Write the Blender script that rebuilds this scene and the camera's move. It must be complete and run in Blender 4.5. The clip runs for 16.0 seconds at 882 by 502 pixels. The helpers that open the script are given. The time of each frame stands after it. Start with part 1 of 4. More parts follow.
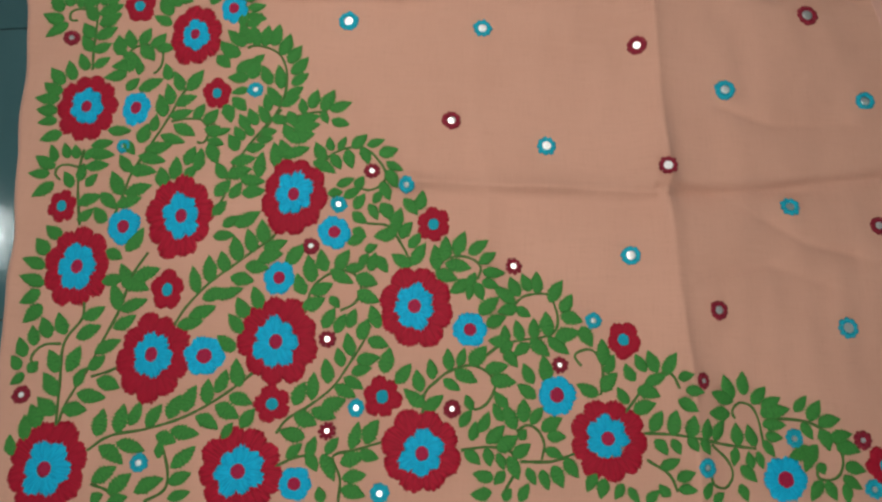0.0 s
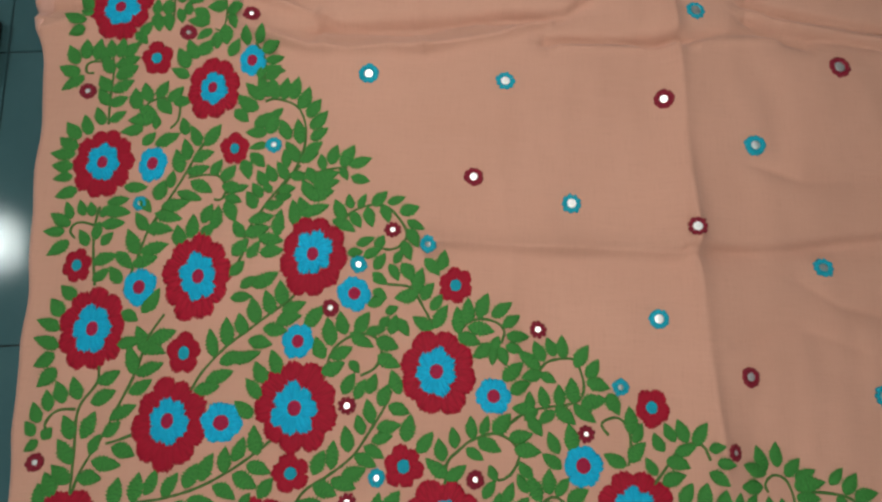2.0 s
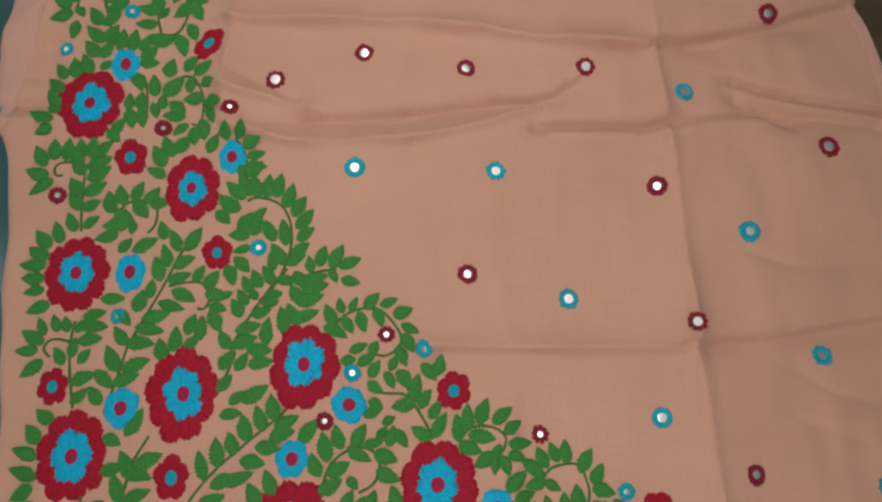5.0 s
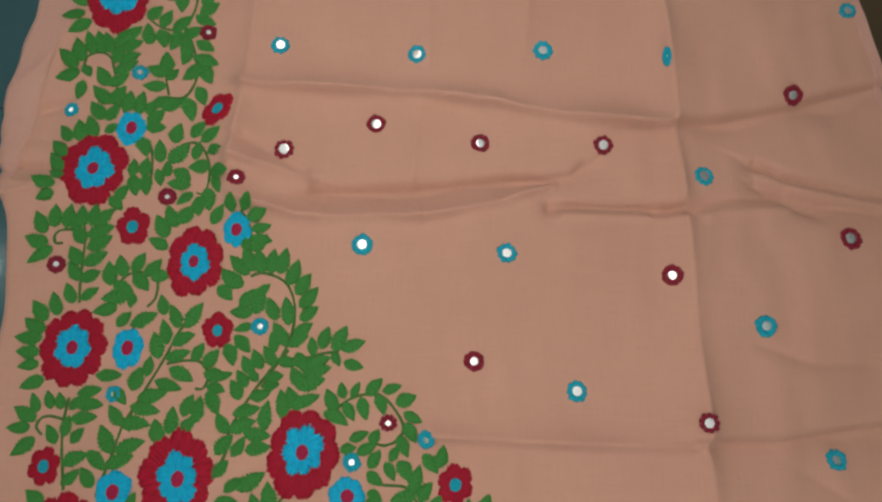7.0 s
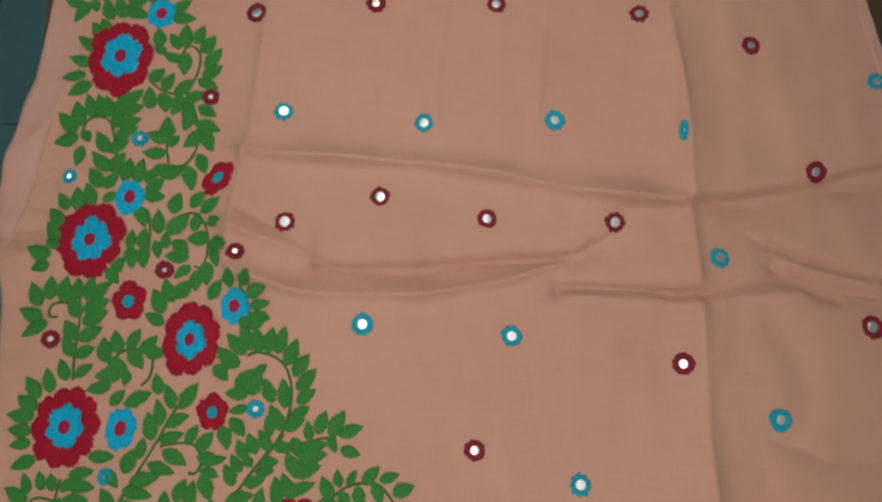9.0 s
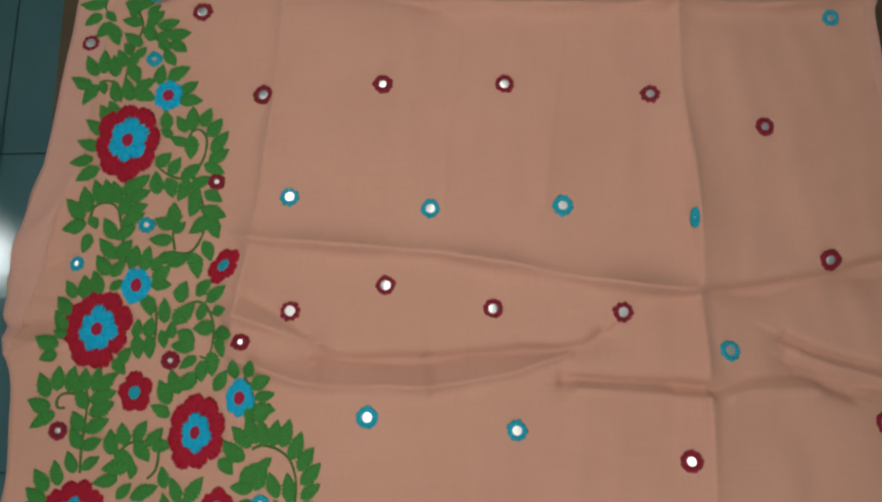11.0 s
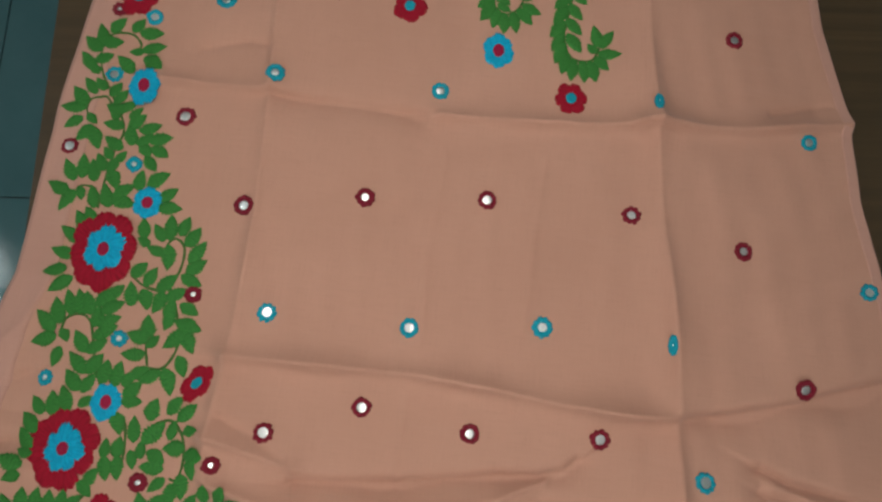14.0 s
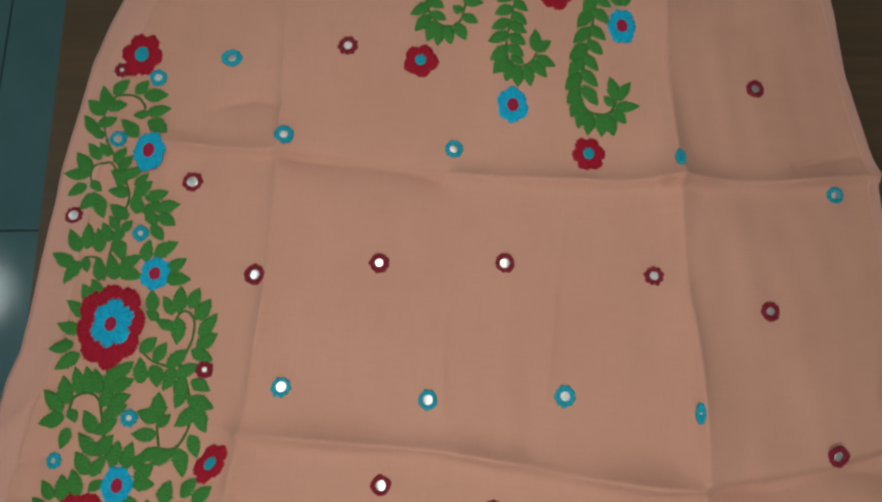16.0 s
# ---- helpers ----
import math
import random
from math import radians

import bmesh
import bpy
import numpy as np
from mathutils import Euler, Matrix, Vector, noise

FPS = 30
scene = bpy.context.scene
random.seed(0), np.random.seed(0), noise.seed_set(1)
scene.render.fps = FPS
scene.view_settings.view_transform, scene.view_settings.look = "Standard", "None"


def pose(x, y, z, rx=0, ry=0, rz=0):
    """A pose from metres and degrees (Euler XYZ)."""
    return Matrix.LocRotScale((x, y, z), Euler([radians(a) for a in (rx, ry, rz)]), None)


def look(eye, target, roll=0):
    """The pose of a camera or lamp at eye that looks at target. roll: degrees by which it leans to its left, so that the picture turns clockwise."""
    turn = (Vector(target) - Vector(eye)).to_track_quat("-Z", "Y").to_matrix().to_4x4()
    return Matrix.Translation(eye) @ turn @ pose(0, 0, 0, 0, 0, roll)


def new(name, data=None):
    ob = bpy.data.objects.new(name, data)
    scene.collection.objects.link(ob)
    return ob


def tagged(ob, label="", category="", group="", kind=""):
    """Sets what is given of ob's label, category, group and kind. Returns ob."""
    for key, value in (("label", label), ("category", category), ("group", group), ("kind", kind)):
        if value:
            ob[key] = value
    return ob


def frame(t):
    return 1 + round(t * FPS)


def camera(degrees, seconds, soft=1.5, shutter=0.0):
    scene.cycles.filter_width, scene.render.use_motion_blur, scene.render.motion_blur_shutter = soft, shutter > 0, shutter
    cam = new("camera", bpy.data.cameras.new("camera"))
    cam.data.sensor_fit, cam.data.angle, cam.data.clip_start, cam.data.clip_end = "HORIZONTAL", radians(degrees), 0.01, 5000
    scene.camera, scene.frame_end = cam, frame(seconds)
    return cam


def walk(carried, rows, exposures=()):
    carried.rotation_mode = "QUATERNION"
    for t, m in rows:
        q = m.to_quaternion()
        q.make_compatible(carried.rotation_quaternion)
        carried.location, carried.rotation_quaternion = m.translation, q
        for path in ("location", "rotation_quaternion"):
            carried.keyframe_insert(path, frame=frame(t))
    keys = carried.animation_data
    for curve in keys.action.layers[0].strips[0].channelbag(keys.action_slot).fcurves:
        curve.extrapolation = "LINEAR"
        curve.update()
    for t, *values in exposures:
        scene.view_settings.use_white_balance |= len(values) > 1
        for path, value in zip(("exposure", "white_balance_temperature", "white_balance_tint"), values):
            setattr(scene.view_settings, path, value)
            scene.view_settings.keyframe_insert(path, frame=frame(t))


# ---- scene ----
# ---- camera ----
cam = camera(70.0, 16.0, soft=2.5)
PATH = [
    (0, (0.0788, 0.0982, 1.1763), (0.0961, 0.5389, -0.7745), 4.88),
    (0.5, (0.0697, 0.1075, 1.1747), (0.0697, 0.5553, -0.7745), 3.04),
    (1, (0.0673, 0.1252, 1.1723), (0.0670, 0.5620, -0.7794), 3.36),
    (1.5, (0.0732, 0.1358, 1.1762), (0.0796, 0.5960, -0.7701), 4.02),
    (2, (0.0654, 0.1423, 1.1739), (0.0602, 0.5927, -0.7747), 2.25),
    (2.5, (0.0630, 0.1489, 1.1737), (0.0540, 0.6088, -0.7726), 1.53),
    (3, (0.0578, 0.1656, 1.1732), (0.0634, 0.6146, -0.7757), 2.87),
    (3.5, (0.0512, 0.1806, 1.1753), (0.0558, 0.6177, -0.7764), 1.92),
    (4, (0.0526, 0.1921, 1.1730), (0.1080, 0.6419, -0.7750), 6.99),
    (6.5, (0.0389, 0.2654, 1.1806), (0.1169, 0.7226, -0.7649), 12.28),
    (7, (0.0424, 0.2832, 1.1767), (0.1113, 0.7295, -0.7716), 11.68),
    (7.5, (0.0407, 0.3022, 1.1778), (0.1005, 0.7433, -0.7720), 10.72),
    (8, (0.0461, 0.3164, 1.1748), (0.0899, 0.7546, -0.7761), 8.75),
    (8.5, (0.0457, 0.3323, 1.1747), (0.0826, 0.7607, -0.7785), 8.87),
    (11, (0.0460, 0.4218, 1.1869), (0.0329, 0.8198, -0.7731), 2.83),
    (11.5, (0.0535, 0.4372, 1.1830), (0.0564, 0.8166, -0.7806), 5.13),
    (12, (0.0551, 0.4527, 1.1845), (0.0246, 0.8143, -0.7823), 0.68),
    (12.5, (0.0445, 0.4639, 1.1864), (-0.0092, 0.8358, -0.7780), -0.31),
    (13, (0.0453, 0.4725, 1.1821), (-0.0022, 0.8496, -0.7814), 0.72),
    (13.5, (0.0494, 0.4826, 1.1875), (0.0369, 0.9017, -0.7680), 4.75),
    (14, (0.0419, 0.5008, 1.2009), (0.0742, 0.9517, -0.7474), 10.27),
    (14.5, (0.0357, 0.5128, 1.2021), (0.0785, 0.9572, -0.7474), 11.65),
    (15, (0.0283, 0.5228, 1.2013), (0.0621, 0.9559, -0.7509), 10.27),
    (15.5, (0.0214, 0.5398, 1.2014), (0.0533, 0.9850, -0.7482), 9.61),
    (16, (0.0244, 0.5540, 1.1971), (0.0551, 1.0001, -0.7523), 9.04),
]
EXPOSURES = [(0.0, -0.92), (4.0, -1.00), (8.0, -1.15), (12.0, -1.20), (16.0, -1.17)]
walk(cam, [(t, look(eye, target, roll)) for t, eye, target, roll in PATH], EXPOSURES)

# ---- light ----
world = bpy.data.worlds.new("room_air")
world.use_nodes = True
world.node_tree.nodes["Background"].inputs[0].default_value = (0.55, 0.75, 0.8, 1)
world.node_tree.nodes["Background"].inputs[1].default_value = 0.05
scene.world = world


def area(name, place, target, size, watts, colour):
    data = bpy.data.lights.new(name, "AREA")
    data.shape, data.size, data.energy, data.color = "DISK", size, watts, colour
    ob = new(name, data)
    ob.matrix_world = look(place, target)
    return ob


ADDED_PENDANT = (0.03, 0.46, 1.37)  # middle of an added, unseen long lamp over the table; the cloth's sides fall darker
area("wall_lamp_light", (-2.72, 0.92, 2.55), (-0.3, 0.5, 0.7), 0.32, 17, (0.90, 1.0, 0.99))
# Added light from the south, unseen, to give the creases contrast
area("added_south_light", (0.25, -2.08, 2.20), (0.05, 0.50, 0.70), 0.30, 25, (1.0, 0.97, 0.92))
data = bpy.data.lights.new("added_pendant_light", "AREA")
data.shape, data.size, data.size_y, data.energy, data.color = "RECTANGLE", 0.07, 1.25, 6.2, (1.0, 0.945, 0.87)
new("added_pendant_light", data).matrix_world = Matrix.Translation(ADDED_PENDANT) @ Matrix.Rotation(radians(5.6), 4, "Z")


# ---- materials ----
def material(name):
    m = bpy.data.materials.new(name)
    m.use_nodes = True
    t = m.node_tree
    return m, t, t.nodes["Principled BSDF"]


def node(t, kind, **values):
    n = t.nodes.new(kind)
    for k, v in values.items():
        n.inputs[k.replace("_", " ")].default_value = v
    return n


def mapped(t, source, scale, kind="ShaderNodeTexNoise", **values):
    co = t.nodes.new("ShaderNodeTexCoord")
    mp = t.nodes.new("ShaderNodeMapping")
    mp.inputs["Scale"].default_value = scale
    n = node(t, kind, **values)
    t.links.new(co.outputs[source], mp.inputs["Vector"])
    t.links.new(mp.outputs[0], n.inputs["Vector"])
    return n


def mix(t, a, b, factor, low=0.0, high=1.0):
    """Mixes two colours (or sockets) by a factor socket, stretched between low and high."""
    r = t.nodes.new("ShaderNodeMapRange")
    r.inputs["From Min"].default_value, r.inputs["From Max"].default_value = low, high
    t.links.new(factor, r.inputs["Value"])
    m = t.nodes.new("ShaderNodeMix")
    m.data_type = "RGBA"
    t.links.new(r.outputs[0], m.inputs["Factor"])
    for s, v in ((6, a), (7, b)):
        if hasattr(v, "is_linked"):
            t.links.new(v, m.inputs[s])
        else:
            m.inputs[s].default_value = (*v, 1)
    return m.outputs[2]


def bump(t, p, height, strength, distance, under=None):
    b = node(t, "ShaderNodeBump", Strength=strength, Distance=distance)
    t.links.new(height, b.inputs["Height"])
    if under is not None:
        t.links.new(under.outputs[0], b.inputs["Normal"])
    t.links.new(b.outputs[0], p.inputs["Normal"])
    return b


def cotton(name, light, dark):
    m, t, p = material(name)
    warp = mapped(t, "Object", (1500, 45, 60), Scale=1.0, Detail=3.0, Roughness=0.6)
    weft = mapped(t, "Object", (45, 1500, 60), Scale=1.0, Detail=3.0, Roughness=0.6)
    cloud = mapped(t, "Object", (9, 9, 9), Scale=1.0, Detail=5.0, Roughness=0.55)
    slub = mapped(t, "Object", (16, 190, 30), Scale=1.0, Detail=4.0, Roughness=0.6)
    both = node(t, "ShaderNodeMath")
    t.links.new(warp.outputs[0], both.inputs[0])
    t.links.new(weft.outputs[0], both.inputs[1])
    c = mix(t, dark, light, cloud.outputs[0], 0.25, 0.75)
    c = mix(t, c, tuple(v * 0.95 for v in light), slub.outputs[0], 0.48, 0.80)
    c = mix(t, c, tuple(v * 0.91 for v in dark), both.outputs[0], 1.0, 1.5)
    t.links.new(c, p.inputs["Base Color"])
    p.inputs["Roughness"].default_value = 0.88
    p.inputs["Sheen Weight"].default_value = 0.12
    p.inputs["Specular IOR Level"].default_value = 0.2
    first = bump(t, p, cloud.outputs[0], 0.5, 0.004)
    bump(t, p, both.outputs[0], 0.35, 0.0004, first)
    return m


def thread(name, light, dark, strands, source="Object"):
    """Satin stitch: strands run along V of the mesh's own map, and each piece has its own shade."""
    m, t, p = material(name)
    fine = mapped(t, "UV", (strands, 1.6, 1), Scale=1.0, Detail=2.0)
    patch = mapped(t, "UV", (strands * 0.1, 0.7, 1), Scale=1.0, Detail=3.0)
    c = mix(t, tuple(v * 0.85 for v in dark), light, fine.outputs[0], 0.34, 0.60)
    c = mix(t, c, tuple(v * 0.8 for v in light), patch.outputs[0], 0.45, 0.85)
    if source == "Object":
        own = t.nodes.new("ShaderNodeObjectInfo").outputs["Random"]
    else:
        own = t.nodes.new("ShaderNodeNewGeometry").outputs["Random Per Island"]
    c = mix(t, c, tuple(v * 0.72 for v in light), own, 0.0, 1.8)
    t.links.new(c, p.inputs["Base Color"])
    p.inputs["Roughness"].default_value = 0.62
    p.inputs["Sheen Weight"].default_value = 0.02
    p.inputs["Specular IOR Level"].default_value = 0.15
    bump(t, p, fine.outputs[0], 0.65, 0.0006)
    return m


PEACH = cotton("peach_cotton", (0.546, 0.300, 0.222), (0.492, 0.265, 0.193))
HEM = cotton("peach_cotton_hem", (0.550, 0.312, 0.250), (0.500, 0.276, 0.219))
RED = thread("red_thread", (0.37, 0.006, 0.026), (0.24, 0.0035, 0.015), 110)
CYAN = thread("cyan_thread", (0.003, 0.44, 0.69), (0.002, 0.25, 0.47), 70)
CORE = thread("crimson_thread", (0.36, 0.012, 0.055), (0.27, 0.008, 0.04), 30)
MAROON = thread("maroon_thread", (0.24, 0.015, 0.034), (0.16, 0.009, 0.020), 60)
TURQUOISE = thread("turquoise_thread", (0.008, 0.37, 0.49), (0.005, 0.26, 0.37), 60)
LEAF = thread("leaf_thread", (0.050, 0.250, 0.047), (0.020, 0.122, 0.023), 26)
LEAVES = thread("leaf_thread_joined", (0.050, 0.250, 0.047), (0.020, 0.122, 0.023), 26, "Island")
STEM = thread("stem_thread", (0.070, 0.180, 0.040), (0.040, 0.112, 0.024), 8)

MIRROR, t, p = material("mirror_glass")
p.inputs["Metallic"].default_value, p.inputs["Roughness"].default_value = 1.0, 0.36
p.inputs["Base Color"].default_value = (0.97, 0.985, 0.98, 1)
n = mapped(t, "Object", (220, 220, 220), Scale=1.0, Detail=2.0)
bump(t, p, n.outputs[0], 0.05, 0.002)

TILE, t, p = material("glazed_floor_tile")
n = mapped(t, "Object", (5, 5, 5), Scale=1.0, Detail=6.0, Roughness=0.6)
c = mix(t, (0.070, 0.172, 0.190), (0.100, 0.220, 0.238), n.outputs[0], 0.3, 0.7)
own = t.nodes.new("ShaderNodeObjectInfo").outputs["Random"]
c = mix(t, c, (0.082, 0.194, 0.213), own, 0.0, 1.6)
t.links.new(c, p.inputs["Base Color"])
p.inputs["Roughness"].default_value = 0.09
n = mapped(t, "Object", (300, 300, 300), Scale=1.0, Detail=3.0)
bump(t, p, n.outputs[0], 0.16, 0.0006)

GROUT, t, p = material("dark_grout")
n = mapped(t, "Object", (90, 90, 90), Scale=1.0, Detail=4.0)
t.links.new(mix(t, (0.035, 0.045, 0.045), (0.07, 0.08, 0.08), n.outputs[0], 0.3, 0.7), p.inputs["Base Color"])
p.inputs["Roughness"].default_value = 0.95

WOOD, t, p = material("brown_wood")
grain = mapped(t, "Object", (2.2, 70, 30), Scale=1.0, Detail=6.0, Roughness=0.65, Distortion=0.6)
board = mapped(t, "Object", (0.7, 9, 5), Scale=1.0, Detail=3.0)
c = mix(t, (0.040, 0.025, 0.011), (0.085, 0.054, 0.024), grain.outputs[0], 0.3, 0.7)
c = mix(t, c, (0.055, 0.036, 0.016), board.outputs[0], 0.4, 0.9)
t.links.new(c, p.inputs["Base Color"])
p.inputs["Roughness"].default_value = 0.5
bump(t, p, grain.outputs[0], 0.2, 0.0008)

PLASTER, t, p = material("white_plaster")
n = mapped(t, "Object", (3, 3, 3), Scale=1.0, Detail=7.0)
t.links.new(mix(t, (0.74, 0.76, 0.74), (0.82, 0.83, 0.81), n.outputs[0], 0.3, 0.7), p.inputs["Base Color"])
p.inputs["Roughness"].default_value = 0.9
bump(t, p, n.outputs[0], 0.2, 0.003)

WHITEWASH, t, p = material("white_ceiling_paint")
n = mapped(t, "Object", (2, 2, 2), Scale=1.0, Detail=6.0)
t.links.new(mix(t, (0.86, 0.87, 0.86), (0.90, 0.905, 0.89), n.outputs[0], 0.3, 0.7), p.inputs["Base Color"])
p.inputs["Roughness"].default_value = 0.9

BLACK, t, p = material("black_plastic")
n = mapped(t, "Object", (60, 60, 60), Scale=1.0, Detail=4.0)
t.links.new(mix(t, (0.006, 0.008, 0.009), (0.014, 0.017, 0.018), n.outputs[0], 0.3, 0.7), p.inputs["Base Color"])
p.inputs["Roughness"].default_value = 0.45

GLOW, t, p = material("lamp_diffuser")
p.inputs["Base Color"].default_value = (0.9, 0.9, 0.88, 1)
p.inputs["Emission Color"].default_value, p.inputs["Emission Strength"].default_value = (1.0, 0.98, 0.93, 1), 6.0

# Emission of the extra ceiling tubes, there to brighten what the mirrors reflect
ADDED_TUBE_GLOW, t, p = material("added_tube_glass")
p.inputs["Base Color"].default_value = (0.9, 0.9, 0.9, 1)
p.inputs["Emission Color"].default_value, p.inputs["Emission Strength"].default_value = (0.97, 1.0, 0.98, 1), 12.0

# ---- building blocks ----
ROOM = Matrix.Rotation(radians(5.6), 4, "Z")
TOP = 0.706
TABLE_TURN = 6.3


def part(name, bm, mat, parent=None, label=""):
    me = bpy.data.meshes.new(name)
    bm.to_mesh(me)
    bm.free()
    me.materials.append(mat)
    ob = new(name, me)
    ob.parent = parent
    if label:
        tagged(ob, label)
    return ob


def box(bm, x0, y0, z0, x1, y1, z1, soft=0.0):
    made = bmesh.ops.create_cube(bm, size=1.0)["verts"]
    for v in made:
        v.co = Vector((x0 + (v.co.x + 0.5) * (x1 - x0), y0 + (v.co.y + 0.5) * (y1 - y0), z0 + (v.co.z + 0.5) * (z1 - z0)))
    if soft:
        edges = list({e for v in made for e in v.link_edges})
        bmesh.ops.bevel(bm, geom=edges, offset=soft, segments=2, affect="EDGES")
    return bm


def block(name, dims, mat, parent=None, soft=0.0, label=""):
    return part(name, box(bmesh.new(), *dims, soft), mat, parent, label)


# ---- the room ----
W0, W1, S0, S1, HIGH = -3.06, 2.40, -2.25, 3.21, 2.85
floor = block("floor", (W0, S0, -0.05, W1, S1, -0.004), GROUT)
tagged(floor, "glossy pale teal ceramic tile floor with dark joints", "floor", kind="structure")
floor.matrix_world = ROOM
ceiling = block("ceiling", (W0 - 0.12, S0 - 0.12, HIGH, W1 + 0.12, S1 + 0.12, HIGH + 0.12), WHITEWASH)
tagged(ceiling, "plain white plastered ceiling", "ceiling", kind="structure")
ceiling.matrix_world = ROOM
for name, dims in (
    ("wall_west", (W0 - 0.12, S0, -0.05, W0, S1, HIGH)),
    ("wall_east", (W1, S0, -0.05, W1 + 0.12, S1, HIGH)),
    ("wall_south", (W0 - 0.12, S0 - 0.12, -0.05, W1 + 0.12, S0, HIGH)),
    ("wall_north", (W0 - 0.12, S1, -0.05, W1 + 0.12, S1 + 0.12, HIGH)),
):
    wall = block(name, dims, PLASTER)
    tagged(wall, "plain white plastered wall", "wall", kind="structure")
    wall.matrix_world = ROOM

# lamps
def rod(radius, length, at, segments=24):
    bm = bmesh.new()
    bmesh.ops.create_cone(bm, cap_ends=True, segments=segments, radius1=radius, radius2=radius, depth=length, matrix=at)
    for f in bm.faces:
        f.smooth = len(f.verts) == 4
    return bm


def lamp_fitting(name, label, place, target, radius):
    """A shallow round fitting: a rim and a glowing disc set back behind the light."""
    thing = new(name)
    thing.matrix_world = look(place, target)
    bm = bmesh.new()
    for r, z in ((radius * 1.14, 0.03), (radius * 1.14, 0.07)):
        bmesh.ops.create_circle(bm, cap_ends=True, segments=48, radius=r, matrix=Matrix.Translation((0, 0, z)))
    rings = [sorted([v for v in bm.verts if abs(v.co.z - z) < 0.001], key=lambda v: math.atan2(v.co.y, v.co.x)) for z in (0.03, 0.07)]
    for i in range(48):
        bm.faces.new((rings[0][i], rings[0][(i + 1) % 48], rings[1][(i + 1) % 48], rings[1][i]))
    part("rim", bm, PLASTER, thing)
    bm = bmesh.new()
    bmesh.ops.create_circle(bm, cap_ends=True, segments=48, radius=radius, matrix=Matrix.Translation((0, 0, 0.02)))
    part("diffuser", bm, GLOW, thing, "glowing white diffuser")
    part("arm", rod(0.014, 0.40, Matrix.Translation((0, 0, 0.27)), 16), PLASTER, thing)
    return tagged(thing, label, "lamp")


ALONG = Matrix.Rotation(radians(90), 4, "X")
# Body of the added lamp over the table, always out of view
added_pendant = new("added_pendant_lamp")
added_pendant.matrix_world = Matrix.Translation(ADDED_PENDANT) @ Matrix.Rotation(radians(5.6), 4, "Z")
bm = bmesh.new()
ribs = [[bm.verts.new((x, y, z)) for x, z in ((-0.052, -0.006), (-0.040, 0.004), (-0.034, 0.036), (0.034, 0.036), (0.040, 0.004), (0.052, -0.006), (0.050, -0.008), (0.037, 0.003), (-0.037, 0.003), (-0.050, -0.008))] for y in (-0.65, 0.65)]
for k in range(10):
    bm.faces.new((ribs[0][k], ribs[0][(k + 1) % 10], ribs[1][(k + 1) % 10], ribs[1][k]))
for rib in ribs:
    bm.faces.new(rib)
part("trough", bm, PLASTER, added_pendant, "white enamelled trough shade of the added lamp")
block("diffuser", (-0.036, -0.63, 0.0008, 0.036, 0.63, 0.0026), GLOW, added_pendant, 0.0, "glowing white diffuser")
for y in (-0.5, 0.5):
    cord = part("cord", rod(0.0022, HIGH - ADDED_PENDANT[2] - 0.036, Matrix.Identity(4), 10), BLACK, added_pendant)
    cord.location = (0, y, (HIGH - ADDED_PENDANT[2] + 0.036) / 2)
    rose = part("ceiling_rose", rod(0.03, 0.012, Matrix.Identity(4)), PLASTER, added_pendant)
    rose.location = (0, y, HIGH - ADDED_PENDANT[2] - 0.006)
tagged(added_pendant, "long white trough lamp, added unseen over the table on black cords", "lamp")


def added_batten(x, y):
    """An added bare tube on a slim white ceiling channel, brightening the mirrors unseen."""
    thing = new("added_tube_lamp")
    thing.matrix_world = ROOM @ Matrix.Translation((x, y, HIGH))
    block("channel", (-0.022, -0.76, -0.035, 0.022, 0.76, -0.0005), PLASTER, thing, 0.003)
    tube = part("tube", rod(0.013, 1.5, ALONG, 32), ADDED_TUBE_GLOW, thing, "glowing white glass tube of an added lamp")
    tube.location.z = -0.075
    for end in (-0.755, 0.755):
        holder = block("tube_holder", (-0.016, -0.012, -0.095, 0.016, 0.012, -0.034), PLASTER, thing, 0.003)
        holder.location.y = end
    return tagged(thing, "bare glowing tube lamp on a white ceiling channel, added out of view", "lamp", "tube lamps under the ceiling")


# Two unseen tubes, added either side of the table for the mirrors
for x in (-0.75, 0.95):
    added_batten(x, 0.45)
lamp_fitting("wall_lamp", "round white lamp high on the wall, out of view, switched on", (-2.75, 0.925, 2.562), (-0.3, 0.5, 0.7), 0.19)
# Fitting for the added south light; no lamp is known here
lamp_fitting("wall_lamp", "round white lamp high on the wall, out of view, switched on", (0.255, -2.115, 2.22), (0.05, 0.50, 0.70), 0.16)

# a dark box on the floor
crate = new("black_box")
crate.matrix_world = ROOM @ Matrix.Translation((-0.955, 0.86, 0))
block("case", (-0.19, -0.07, 0.006, 0.180, 0.07, 0.032), BLACK, crate, 0.006)
for x in (-0.16, 0.155):
    for y in (-0.05, 0.05):
        block("foot", (x - 0.012, y - 0.012, 0.0, x + 0.012, y + 0.012, 0.0065), BLACK, crate, 0.002)
tagged(crate, "flat black plastic box lying on the tiled floor", "box")

# ---- the table ----
table = new("table")
table.matrix_world = Matrix.Rotation(radians(TABLE_TURN), 4, "Z")
T0, T1, U0, U1 = -0.2140, 0.86, -0.62, 1.75
block("tabletop", (T0, U0, TOP - 0.032, T1, U1, TOP), WOOD, table, 0.004)
for a in ((T0 + 0.07, U0 + 0.06, T1 - 0.07, U0 + 0.085), (T0 + 0.07, U1 - 0.085, T1 - 0.07, U1 - 0.06)):
    block("apron", (a[0], a[1], TOP - 0.12, a[2], a[3], TOP - 0.032), WOOD, table)
